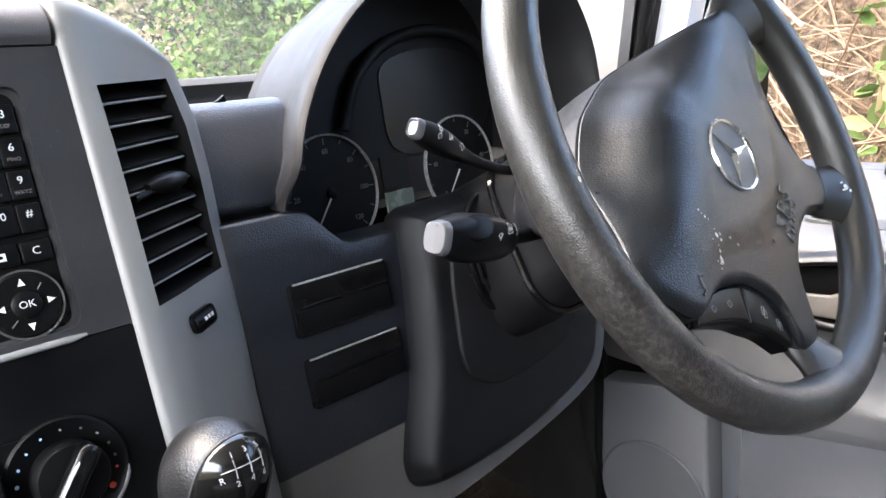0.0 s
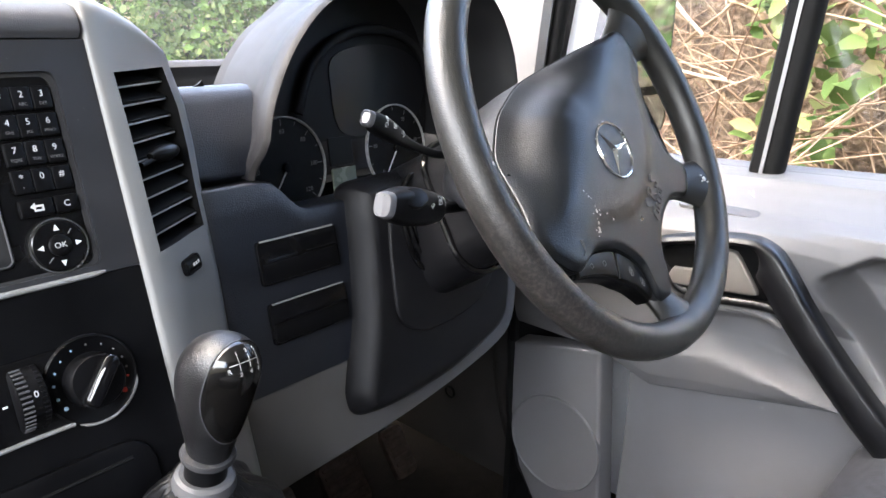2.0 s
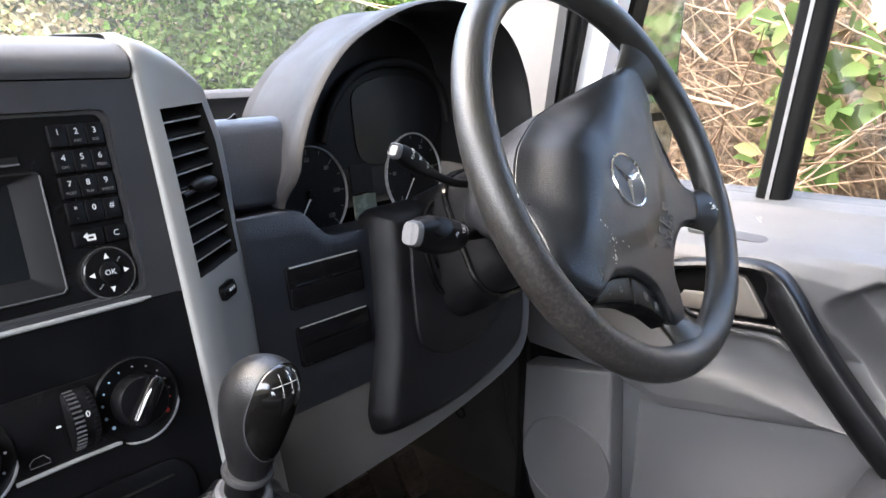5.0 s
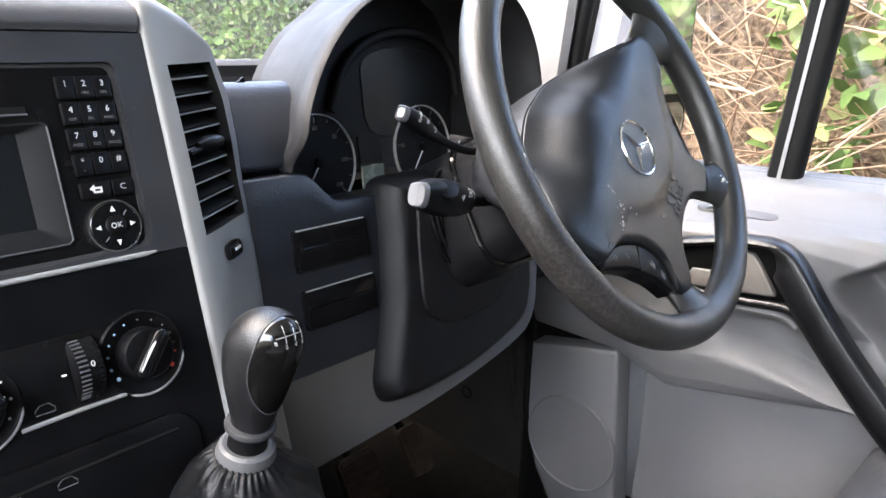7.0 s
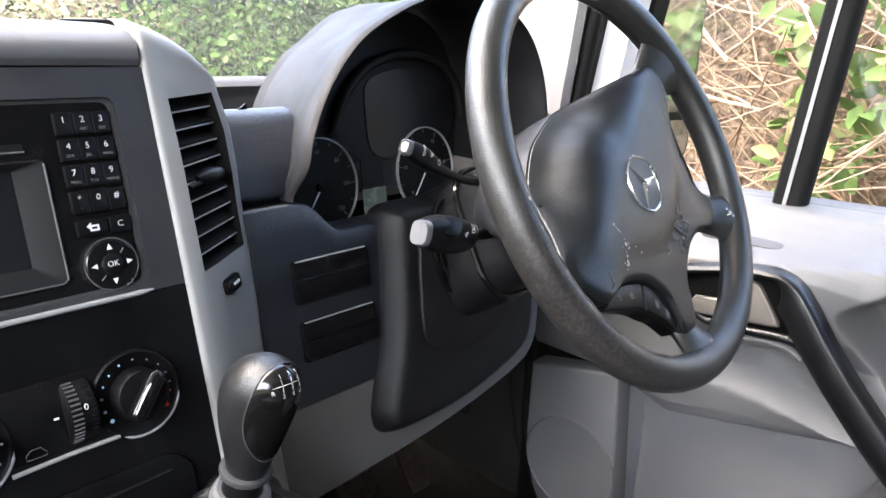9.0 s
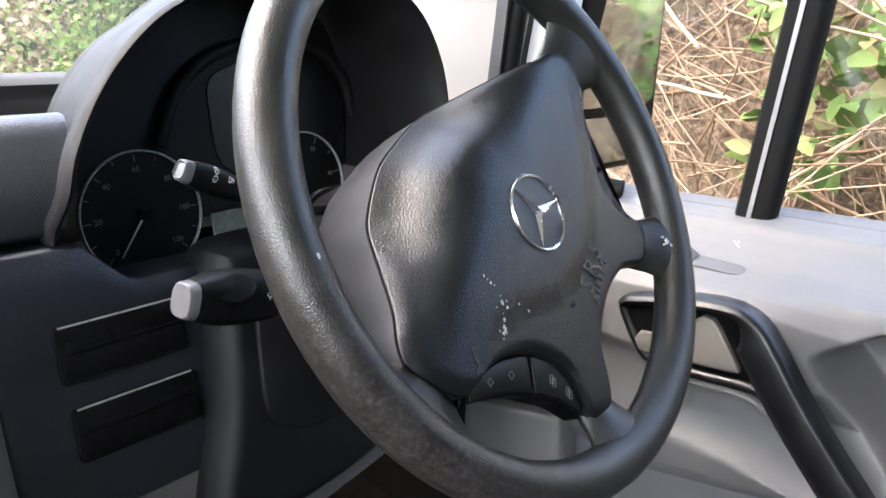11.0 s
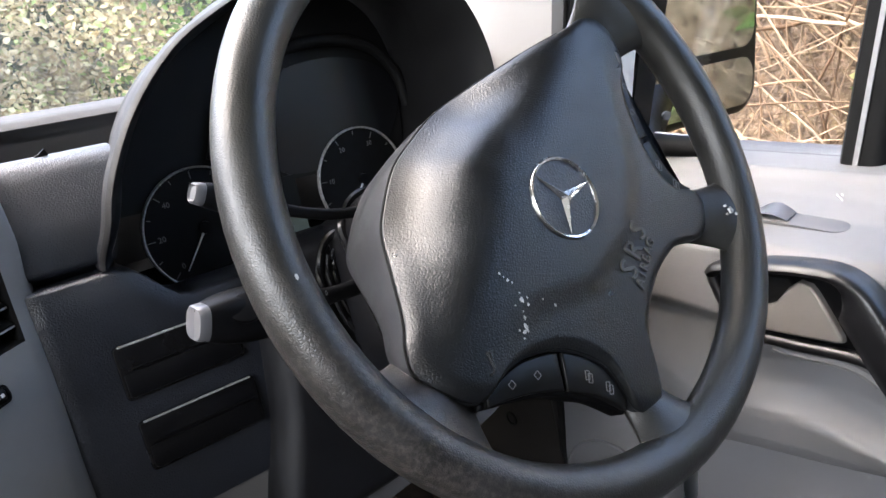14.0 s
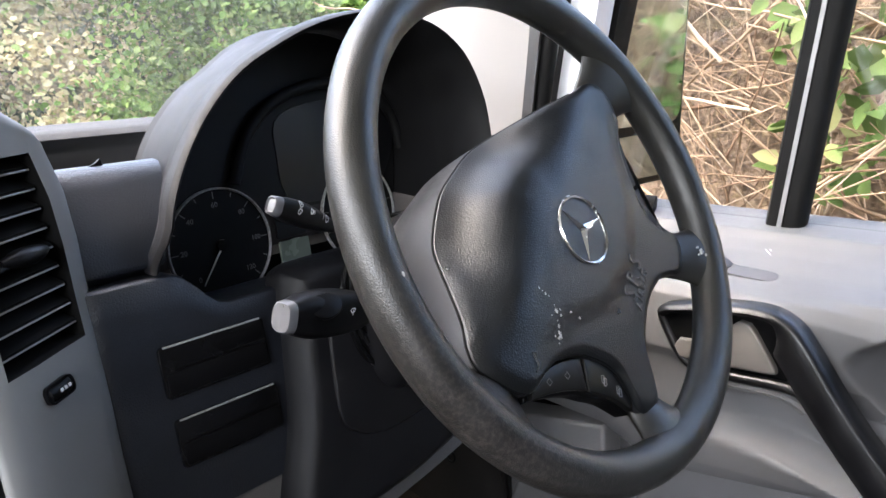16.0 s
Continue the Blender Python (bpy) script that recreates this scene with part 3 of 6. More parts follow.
for i, p in enumerate(arm):
    t = (arm[min(i + 1, n - 1)] - arm[max(i - 1, 0)]).normalized()
    side = V((-1, 0, 0))
    up = t.cross(side).normalized()
    if up.z < 0 and i < n * 0.5:
        up = -up
    up = up if up.dot(V((0, 0.6, 0.8))) > 0 else -up
    k = smooth01((i / n - 0.36) / 0.14)
    lo, hi = 0.006 + 0.028 * k, 0.006
    shape = [(-0.9, -lo), (-0.25, -lo * 1.02), (0.55, -lo * 0.92), (1.0, -lo * 0.6), (1.15, 0.0), (1.0, hi * 0.6), (0.5, hi), (-0.3, hi), (-0.9, hi)]
    rings.append([p + side * (0.013 * a) + up * b for a, b in shape])
part("pull_handle", loft(rings), M_HANDLE, door, "black plastic pull handle", 50)
part("recess_back", prism([(-0.030, 1.234), (0.018, 1.243), (0.055, 1.246), (0.088, 1.238), (0.098, 1.200), (0.080, 1.182), (0.025, 1.175), (-0.016, 1.173), (-0.031, 1.186), (-0.044, 1.205), (-0.050, 1.222)], -0.002, 0.0045, 0.002, 2, frame_at((0.681, 0, 0), (0, -1, 0), (-1, 0, 0))), M_BLACK, door, "black handle recess", 50)
loop = spline([(0.676, 0.050, 1.2285), (0.676, 0.0545, 1.2210), (0.676, 0.0475, 1.2060), (0.675, 0.0335, 1.1860), (0.675, 0.0160, 1.1715), (0.674, -0.025, 1.1725), (0.673, -0.0776, 1.1785), (0.672, -0.100, 1.1770)], 5)
part("handle_frame", tube(loop, 0.0058, 10), M_HANDLE, door, "black frame round the lever")
# thin black plate stands in for the shade behind the lever
part("recess_shadow", prism([(-0.046, 1.216), (-0.028, 1.229), (0.020, 1.236), (0.026, 1.226), (0.012, 1.208), (-0.004, 1.200), (-0.028, 1.196), (-0.042, 1.190)], 0.0, 0.006, 0.0008, 1, frame_at((0.6795, 0, 0), (0, -1, 0), (-1, 0, 0))), M_DEEP, door, "black plate painted as the shade of the finger recess", 50)
lev = [(-0.030, 1.178), (-0.036, 1.190), (-0.030, 1.2005), (0.000, 1.2045), (0.012, 1.211), (0.022, 1.228), (0.031, 1.2365), (0.041, 1.2355), (0.048, 1.228), (0.071, 1.195), (0.072, 1.190), (0.066, 1.188), (0.0, 1.180)]
part("door_handle", prism(lev, -0.002, 0.010, 0.003, 3, frame_at((0.679, 0, 0), (0, -1, 0), (-1, 0, 0))), M_LEVER, door, "satin champagne opening lever", 50)
for k, (dy, dz, l) in enumerate(((0.0, 0.0, 0.004), (0.0025, 0.002, 0.0022), (-0.002, 0.003, 0.0016))):
    part("scratch", tube([(0.7765, -0.015 + dy, 1.2835 + dz), (0.7755, -0.015 + dy - l, 1.2835 + dz - l * 0.8)], 0.0006, 5), M_PRINT, door)
under = spline([(0.680, -0.010, 1.160), (0.677, -0.035, 1.163), (0.676, -0.065, 1.167), (0.676, -0.085, 1.166), (0.680, -0.100, 1.156)], 5)
part("handle_lip", tube(under, 0.0048, 8), M_DOOR, door, "pale grey lip under the lever")

# the door's window: frame, quarter light bar, panes
win = thing("window_driver", (0.84, 0, 1.30), "clear side window with a black divider bar", "window", kind="structure")


def post(pts, half, deep, n=4):
    """An upright bar: pts along its middle, half its width along y, deep its depth along x."""
    return loft([[p + V((-deep, half, 0)), p + V((-deep, -half, 0)), p + V((deep, -half, 0)), p + V((deep, half, 0))] for p in pts])


bar = [V((0.838, -0.0105 - 0.068 * (z - 1.30), z)) for z in (1.290, 1.5, 1.7, 2.03)]
BAR = [(-0.010, 0.0175), (-0.012, 0.012), (-0.012, -0.010), (-0.009, -0.0175), (-0.002, -0.0215), (0.010, -0.0215), (0.010, 0.0215), (-0.003, 0.0215)]
part("divider_bar", loft([[p + V((x, y, 0)) for x, y in BAR] for p in bar]), M_RUBBER, win, "black divider bar")
part("bright_strip", post([p + V((-0.0115, 0.0030, 0)) for p in bar], 0.0024, 0.0024), M_SILVERLINE, win, "bright strip")
part("frame_front", post([V((0.780, 0.262, 1.28)), V((0.772, 0.246, 1.40)), V((0.765, 0.225, 1.52)), V((0.74, 0.170, 1.80)), V((0.72, 0.13, 1.95))], 0.0190, 0.018), M_PAINT, win, "white painted window frame")
part("frame_corner", tube(spline([(0.780, 0.262, 1.38), (0.786, 0.257, 1.335), (0.797, 0.240, 1.312), (0.812, 0.205, 1.304), (0.83, 0.15, 1.302)], 4), 0.013, 10), M_RUBBER, win, "black rounded frame corner")
part("frame_run", post([V((0.822, 0.268, 1.28)), V((0.818, 0.246, 1.40)), V((0.812, 0.222, 1.52)), V((0.79, 0.165, 1.80)), V((0.77, 0.125, 1.95))], 0.019, 0.020), M_RUBBER, win, "black rubber window run")
part("frame_bottom", tube([(0.853, y, belt(y) - 0.001) for y in (0.26, 0.1, 0.0, -0.2, -0.4, -0.76)], 0.0042, 8), M_RUBBER, win, "black window gasket")
pane = [[V((0.852, y, z)) for y in (0.25, -0.76)] for z in (1.29, 2.03)]
w = part("pane", thick(pane, (0.004, 0, 0)), M_GLASS, win)
w.visible_shadow = False

# ---- outside mirror ----
mirror = thing("door_mirror", (0.92, 0.30, 1.30), "black door mirror with an upper and a lower glass", "mirror")
FM = frame_at((1.075, 0.330, 1.45), (1, -0.10, 0), (-0.10, -1, 0.02))
part("housing", prism(rounded(-0.155, 0.155, -0.185, 0.20, 0.045, 6), -0.075, 0.006, 0.012, 3, FM), M_BLACK, mirror, "black mirror housing")
part("upper_glass", prism(rounded(-0.136, 0.140, -0.078, 0.186, 0.03, 6), 0.005, 0.0075, 0, 1, FM), M_MIRROR, mirror, "upper mirror glass")
part("lower_glass", prism(rounded(-0.136, 0.140, -0.170, -0.094, 0.03, 6), 0.005, 0.0075, 0, 1, FM), M_MIRROR, mirror, "wide angle lower mirror glass")
part("foot", tube([(1.02, 0.37, 1.33), (0.94, 0.34, 1.28), (0.90, 0.30, 1.24)], 0.045, 12), M_BLACK, mirror, "black mirror foot")
part("screw_cap", lathe([(0.006, 0), (0.006, 0.004), (0.001, 0.005)], 16, frame_at((0.905, 0.262, 1.318), (1, 0, 0), (-0.5, -1, 0))), M_TIP, mirror, "pale screw cap")

# ---- dashboard ----
dash = thing("dashboard", (0.0, 0.45, 1.10), "charcoal plastic dashboard of a van", "dashboard")


def con(z):
    return 0.137 + 0.30 * (z - 1.33)


def slot_y(z):
    return 0.176 + 0.22 * (z - 1.309)


def across(profile, xs):
    """A moulding of one profile of (y, z) along x, closed behind."""
    return loft([[V((x, y, z)) for y, z in profile] for x in xs])


top = spline([(0, 0.179, 1.4690), (0, 0.176, 1.4755), (0, 0.182, 1.485), (0, 0.201, 1.4915), (0, 0.25, 1.4935), (0, 0.36, 1.489), (0, 0.50, 1.462), (0, 0.80, 1.40)], 5)
part("top_pad", across([(p.y, p.z) for p in top] + [(0.8, 1.30), (0.21, 1.30), (0.21, 1.466)], (-0.62, -0.3, 0.0, 0.0535)), M_TOP, dash, "charcoal grained top pad", 50)
tray = [(0.205, 1.3585), (0.199, 1.361), (0.198, 1.366), (0.212, 1.390), (0.229, 1.416), (0.235, 1.4235), (0.242, 1.4275), (0.252, 1.428), (0.262, 1.424), (0.268, 1.404), (0.372, 1.404), (0.374, 1.421), (0.377, 1.4235), (0.3755, 1.434), (0.382, 1.4385), (0.40, 1.439), (0.60, 1.425), (0.90, 1.375)]
prof = tray[:10] + [(0.30, 1.35), (0.22, 1.345)]
part("upper_panel", loft([[V((0.105, y, z)) for y, z in prof], [V((0.15, y, z)) for y, z in prof], [V((0.190 + 0.36 * max(z - 1.36, 0), y, z)) for y, z in prof]]), M_UPPER, dash, "grained charcoal panel", 60)
part("tray", across([(0.262, 1.40), (0.262, 1.404), (0.372, 1.404), (0.372, 1.395)], (0.10, 0.192)), M_DEEP, dash, "dark tray")
part("rear_ledge", across(tray[11:] + [(0.9, 1.30), (0.372, 1.30)], (0.06, 0.30, 0.76)), M_PAD, dash, "grey ledge under the windscreen", 60)
part("tray_fin", prism([(0.0, 0.0), (0.012, 0.0), (0.010, 0.0055), (0.006, 0.0025)], 0, 0.002, 0, 1, frame_at((0.165, 0.250, 1.427), (1, 0, 0), (0, -1, 0))), M_BLACK, dash)


def panel_top(x):
    return 1.3545 - 0.029 * smooth01((x - 0.188) / 0.038)


cols = [0.118, 0.128, 0.135, 0.142, 0.155, 0.17, 0.185, 0.195, 0.203, 0.211, 0.219, 0.227, 0.24, 0.26, 0.285, 0.31]
rows = []
for j in range(12):
    r = []
    for x in cols:
        zt = panel_top(x)
        z = 1.188 + (zt - 1.188) * min(j / 8, 1.0)
        y = slot_y(z) + 0.012 * smooth01((0.135 - x) / 0.02)
        if j == 9:
            z, y = zt + 0.0015, y + 0.003
        if j == 10:
            z, y = zt + 0.001, y + 0.010
        if j == 11:
            z, y = zt - 0.004, y + 0.045
        r.append(V((x, y, z)))
    rows.append(r)
part("switch_panel", thick(rows, (0, 0.012, -0.004)), M_DASH, dash, "grained charcoal switch panel", 60)
FS = frame_at((0.0, 0.176, 1.309), (1, 0, 0), (0, -1, 0.22))


def blank(x0, x1, s0, s1):
    body = part("switch_blank", prism(rounded(x0, x1, s0, s1, 0.003, 3), -0.006, 0.0035, 0.0012, 2, FS), M_GLOSS, dash, "black switch blank with a bright top edge")
    for k in range(4):
        a = x0 + 0.003 + (x1 - x0 - 0.006) * k / 4
        part("bright_edge", tube([FS @ V((a + 0.0004, s1 - 0.0004, 0.0032)), FS @ V((a + (x1 - x0 - 0.006) / 4 - 0.0002, s1 - 0.0004, 0.0032))], 0.0008, 6), M_SILVERLINE, body)
    part("ridge", tube([FS @ V((x0 + 0.006, (s0 + s1) / 2 + 0.002, 0.0032)), FS @ V((x1 - 0.002, (s0 + s1) / 2 + 0.002, 0.0032))], 0.0011, 6), M_GLOSS, body)
    part("lower_key", prism(rounded(x0 + 0.002, x1 - 0.002, s0 + 0.002, (s0 + s1) / 2, 0.002, 3), 0.003, 0.0048, 0.0008, 2, FS), M_BLACK, body)


blank(0.167, 0.249, -0.0360, 0.0010)
blank(0.168, 0.250, -0.0865, -0.0515)

# grey lower dash with its rising right corner
edge = spline([(0.10, 1.100), (0.156, 1.1035), (0.309, 1.1105), (0.437, 1.128), (0.50, 1.149), (0.544, 1.171), (0.575, 1.20), (0.59, 1.24), (0.60, 1.30)], 4)
rows = []
for p in [V((q[0], q[1], 0)) for q in edge]:
    x, zb = p.x, p.y
    zt = 1.195 if x < 0.23 else 1.195 + 0.14 * smooth01((x - 0.24) / 0.12)
    zt = max(zt, zb + 0.03)
    off = 0.05 * smooth01((x - 0.47) / 0.13)
    r = [V((x, slot_y(zb) + 0.05 + off, zb + 0.012)), V((x, slot_y(zb) + 0.012 + off, zb + 0.001)), V((x, slot_y(zb) + 0.003 + off, zb + 0.001))]
    r += [V((x, slot_y(zb + (zt - zb) * i / 5) + 0.003 + off, zb + 0.006 + (zt - zb) * i / 5)) for i in range(6)]
    rows.append(r)
part("knee_panel", thick(rows, (0, 0.01, 0)), M_KNEE, dash, "lighter grey lower dash", 60)
part("dash_end", box(0.55, 0.74, 0.26, 0.60, 1.12, 1.392, 0.01), M_PAD, dash, "grey dash end below the pillar")
part("core", box(-0.6, 0.55, 0.34, 0.9, 1.05, 1.30), M_DEEP, dash, "dark dash core")
part("footwell_side", box(0.06, 0.10, 0.14, 0.9, 0.66, 1.20), M_DEEP, dash, "dark console side")

# ---- grey hoop with the air vent ----
hoop = thing("vent_trim", (0.10, 0.14, 1.10), "satin grey painted dash trim with an upright air vent", "vent trim")
PX = [0.0555, 0.0556, 0.0560, 0.0568, 0.0600, 0.0705, 0.088, 0.106, 0.1245, 0.1265, 0.132, 0.1370, 0.1395, 0.1395]
PD = [0.030, 0.001, -0.0020, -0.0034, -0.0040, -0.001, 0.0105, 0.0240, 0.0370, 0.0388, 0.0446, 0.0520, 0.060, 0.10]
ZR = [0.98, 1.10, 1.18, 1.25, 1.29, 1.3325, 1.3345, 1.36, 1.39, 1.42, 1.4480]
ROOFX, ROOFZ = [0.050, 0.056, 0.073, 0.088, 0.1035, 0.1136, 0.1245, 0.1305, 0.14], [1.4975, 1.4965, 1.4915, 1.4855, 1.477, 1.469, 1.459, 1.4500, 1.4485]
verts = []
for z in ZR:
    f = 1.0 - 0.08 * smooth01((1.33 - z) / 0.12)
    fade = 1.0 - 0.22 * smooth01((z - 1.34) / 0.11)
    row = []
    for x, d in zip(PX, PD):
        xx = 0.056 + (x - 0.056) * f * (1 - 0.13 * smooth01((z - 1.40) / 0.07))
        row.append(V((xx, con(z) + d * fade, z)))
    verts.append(row)
base_row = [p.copy() for p in verts[-1]]
for s in (0.25, 0.5, 0.75, 1.0, "roll", "back"):
    if s == "roll":
        for a in range(15, 91, 15):
            row = []
            for p in base_row:
                rise = float(np.interp(p.x, ROOFX, ROOFZ)) - 1.448
                r = 0.40 * rise
                row.append(V((p.x, p.y + 0.30 * (rise - r) + r * (1 - math.cos(radians(a))), 1.448 + rise - r + r * math.sin(radians(a)))))
            verts.append(row)
    elif s == "back":
        for y, fall in ((0.30, 0.002), (0.42, 0.016), (0.60, 0.055)):
            verts.append([V((p.x, y + 0.2 * max(p.y - 0.19, 0), float(np.interp(p.x, ROOFX, ROOFZ)) - fall)) for p in base_row])
    else:
        row = []
        for p in base_row:
            rise = (float(np.interp(p.x, ROOFX, ROOFZ)) - 1.448) * 0.60 * s
            row.append(V((p.x, p.y + 0.30 * rise, 1.448 + rise)))
        verts.append(row)
bm = bmesh.new()
g = [[bm.verts.new(p) for p in r] for r in verts]
for i in range(len(g) - 1):
    for j in range(len(PX) - 1):
        if 6 <= i < 10 and 5 <= j < 8:
            continue
        bm.faces.new((g[i][j], g[i][j + 1], g[i + 1][j + 1], g[i + 1][j]))
part("trim", bm, M_SILVER, hoop, "satin grey painted trim", 55)
part("worn_edge", tube([r[2] + V((0.0010, 0.0004, 0.0)) for r in verts], 0.0006, 8), M_EDGE, hoop, "rubbed pale edge")
vent = thing("air_vent", (0.10, 0.16, 1.39), "black air vent with ten slats and a lever", "air vent")
inner = []
for dd in (0.0, 0.004, 0.05):
    ring = [verts[6][j] for j in range(5, 9)] + [verts[i][8] for i in range(7, 11)] + [verts[10][j] for j in (7, 6, 5)] + [verts[i][5] for i in (9, 8, 7)]
    inner.append([p + V((-0.55 * dd, 0.85 * dd, 0)) for p in ring])
bm = loft(inner, True, False)
bm.faces.new([v for v in bm.verts][-len(inner[0]):])
part("duct", bm, M_DEEP, vent, "black duct", 30)


def vent_at(a, s):
    """A point of the vent's opening: a across from 0 to 1, s up from 0 to 1."""
    lo, hi = verts[6][5].lerp(verts[6][8], a), verts[10][5].lerp(verts[10][8], a)
    return lo.lerp(hi, s)


for k in range(9):
    s = 0.075 + 0.104 * k + 0.004
    rows = []
    for d, dz in ((0.004, 0.0), (0.0035, 0.0012), (0.024, 0.008)):
        rows.append([vent_at(a, s) + V((-0.55 * d, 0.85 * d, dz )) for a in (0.0, 0.25, 0.5, 0.75, 1.0)])
    slat = part("slat", thick(rows, (0, 0.0004, 0.0009)), M_DEEP, vent, "thin black slat")
    part("slat_edge", tube(rows[0], 0.0008, 8), M_SLAT, slat, "worn rounded front edge")
lv = [vent_at(0.28 + 0.56 * i / 8, 0.50) + V((0.0, -0.002 * math.sin(i / 8 * math.pi) + 0.002, 0.001)) for i in range(9)]
part("lever", tube(lv, [0.0028, 0.0045, 0.0062, 0.0072, 0.0076, 0.0074, 0.0066, 0.0052, 0.003], 12, flat=0.75), M_BLACK, vent, "black adjusting lever")
part("lever_stem", tube([vent_at(0.10, 0.475) + V((0, 0.003, 0)), vent_at(0.45, 0.495)], 0.0018, 8), M_BLACK, vent)
FW = frame_at((0.098, con(1.318) + 0.0145, 1.3165), (0.052, 0.035, 0.002), (0.56, -0.83, 0.25))
part("thumb_wheel", tube([FW @ V((-0.0095, 0, -0.004)), FW @ V((-0.0085, 0, -0.004)), FW @ V((0.0085, 0, -0.004)), FW @ V((0.0095, 0, -0.004))], [0.004, 0.0056, 0.0056, 0.004], 20), M_BLACK, vent, "small black thumb wheel")
for k in range(3):
    part("wheel_mark", box(-0.002 + 0.0034 * k, 0.0 + 0.0034 * k, -0.0010, 0.0010, 0.0012, 0.0020, 0, 1, FW), M_PRINT, vent)
part("wheel_slot", ring_band(rounded(-0.0115, 0.0115, -0.0058, 0.0058, 0.004, 4), rounded(-0.0100, 0.0100, -0.0046, 0.0046, 0.0035, 4), -0.004, 0.0006, FW), M_BLACK, vent, "black slot rim")

# ---- centre console: surround, radio, heater controls ----
FC = frame_at((0.0, 0.137, 1.33), (1, 0, 0), (0, -0.958, 0.287))
console = thing("centre_console", (-0.06, 0.15, 1.10), "black plastic centre console surround", "console")
part("surround", ring_band(rounded(-0.30, 0.0585, 0.0, 0.1440, 0.002, 6), rounded(-0.160, 0.0335, 0.0055, 0.1255, 0.006, 6), -0.03, 0.0, FC), M_SURROUND, console, "dusty charcoal radio surround")
part("surround_bevel", ring_band(rounded(-0.1600, 0.0336, 0.0054, 0.1256, 0.006, 6), rounded(-0.1570, 0.0306, 0.0075, 0.1232, 0.006, 6), -0.03, -0.0035, FC), M_PAD, console, "grey inner bevel")
part("lower_face", prism(rounded(-0.30, 0.0585, -0.36, -0.0004, 0.002, 3), -0.03, 0.0, 0.0005, 1, FC), M_BLACK, console, "black lower face")
part("bright_trim", tube([FC @ V((-0.17, 0.0005, 0.0012)), FC @ V((0.026, 0.0005, 0.0012)), FC @ V((0.0335, 0.0009, 0.0008))], [0.0018, 0.0018, 0.0008], 10), M_SILVERLINE, console, "satin silver line")

radio = thing("radio", (-0.06, 0.15, 1.33), "black car radio with a keypad and a screen", "radio")
part("fascia", ring_band(rounded(-0.1568, 0.0304, 0.0077, 0.1230, 0.005, 5), rounded(-0.1410, -0.0120, 0.0140, 0.0910, 0.004, 5), -0.03, -0.0045, FC), M_GLOSS, radio, "black fascia")
bezel = [(rounded(-0.1412, -0.0118, 0.0138, 0.0912, 0.004, 5), -0.0050), (rounded(-0.1400, -0.0128, 0.0148, 0.0902, 0.004, 5), -0.0030), (rounded(-0.1385, -0.0142, 0.0165, 0.0895, 0.004, 5), -0.0032), (rounded(-0.1300, -0.0300, 0.0285, 0.0855, 0.001, 5), -0.0110)]
part("screen_frame", loft([[FC @ V((x, y, h)) for x, y in ring] for ring, h in bezel], True, False), M_LINING, radio, "black sloping screen frame", 40)
part("screen", prism(rounded(-0.1305, -0.0295, 0.028, 0.086, 0.001, 2), -0.014, -0.0106, 0, 1, FC), M_SCREEN, radio, "dark switched-off screen")
part("frame_lip", tube([FC @ V((-0.139, 0.0155, -0.0029)), FC @ V((-0.0165, 0.0155, -0.0029)), FC @ V((-0.0136, 0.0180, -0.0029)), FC @ V((-0.0136, 0.088, -0.0029))], 0.0006, 6), M_RECESS, radio)
part("disc_slot", prism(rounded(-0.135, -0.0225, 0.0965, 0.1005, 0.0005, 2), -0.006, -0.0038, 0, 1, FC), M_DEEP, radio, "disc slot")
part("slot_lip", box(-0.136, -0.0220, 0.0950, 0.0965, -0.006, -0.0032, 0.0004, 1, FC), M_RECESS, radio)
KEYPAD = [("1", ""), ("2", "ABC"), ("3", "DEF"), ("4", "GHI"), ("5", "JKL"), ("6", "MNO"), ("7", "PQRS"), ("8", "TUV"), ("9", "WXYZ"), ("*", "+"), ("0", ""), ("#", "")]
for i, (big, small) in enumerate(KEYPAD):
    cx, cy = 0.0018 + 0.0111 * (i % 3), 0.1105 - 0.0161 * (i // 3)
    key = part("key", prism(rounded(cx - 0.0054, cx + 0.0054, cy - 0.0070, cy + 0.0070, 0.0008, 2), -0.006, -0.0018, 0.0008, 2, FC), M_BLACK, radio, "black key with white print")
    part("digit", lettering(big, 0.0054, FC @ Matrix.Translation((cx, cy + 0.0022, -0.0018)), 0.0001), M_PRINT, key)
    if small:
        part("small_print", lettering(small, 0.0026, FC @ Matrix.Translation((cx, cy - 0.0035, -0.0018)), 0.0001), M_PRINTDIM, key)
for x0, x1, txt in ((-0.0036, 0.0152, ""), (0.0158, 0.0294, "C")):
    key = part("wide_key", prism(rounded(x0, x1, 0.0410, 0.0515, 0.0012, 3), -0.006, -0.0016, 0.0010, 2, FC), M_BLACK, radio, "wide black key")
    if txt:
        part("digit", lettering(txt, 0.0055, FC @ Matrix.Translation((0.0226, 0.0462, -0.0016)), 0.0001), M_PRINT, key)
    else:
        part("arrow", prism([(0.002, 0.0470), (0.005, 0.0495), (0.005, 0.0478), (0.0095, 0.0478), (0.0095, 0.0440), (0.004, 0.0440), (0.004, 0.0452), (0.0083, 0.0452), (0.0083, 0.0466), (0.005, 0.0466), (0.005, 0.0446)], -0.0017, -0.0014, 0, 1, FC), M_PRINT, key)
FN = FC @ Matrix.Translation((0.0122, 0.0220, -0.0045))
pad = part("cursor_pad", lathe([(0.0160, 0.0), (0.0160, 0.0028), (0.0148, 0.0040), (0.001, 0.0044)], 48, FN), M_GLOSS, radio, "round glossy cursor pad")
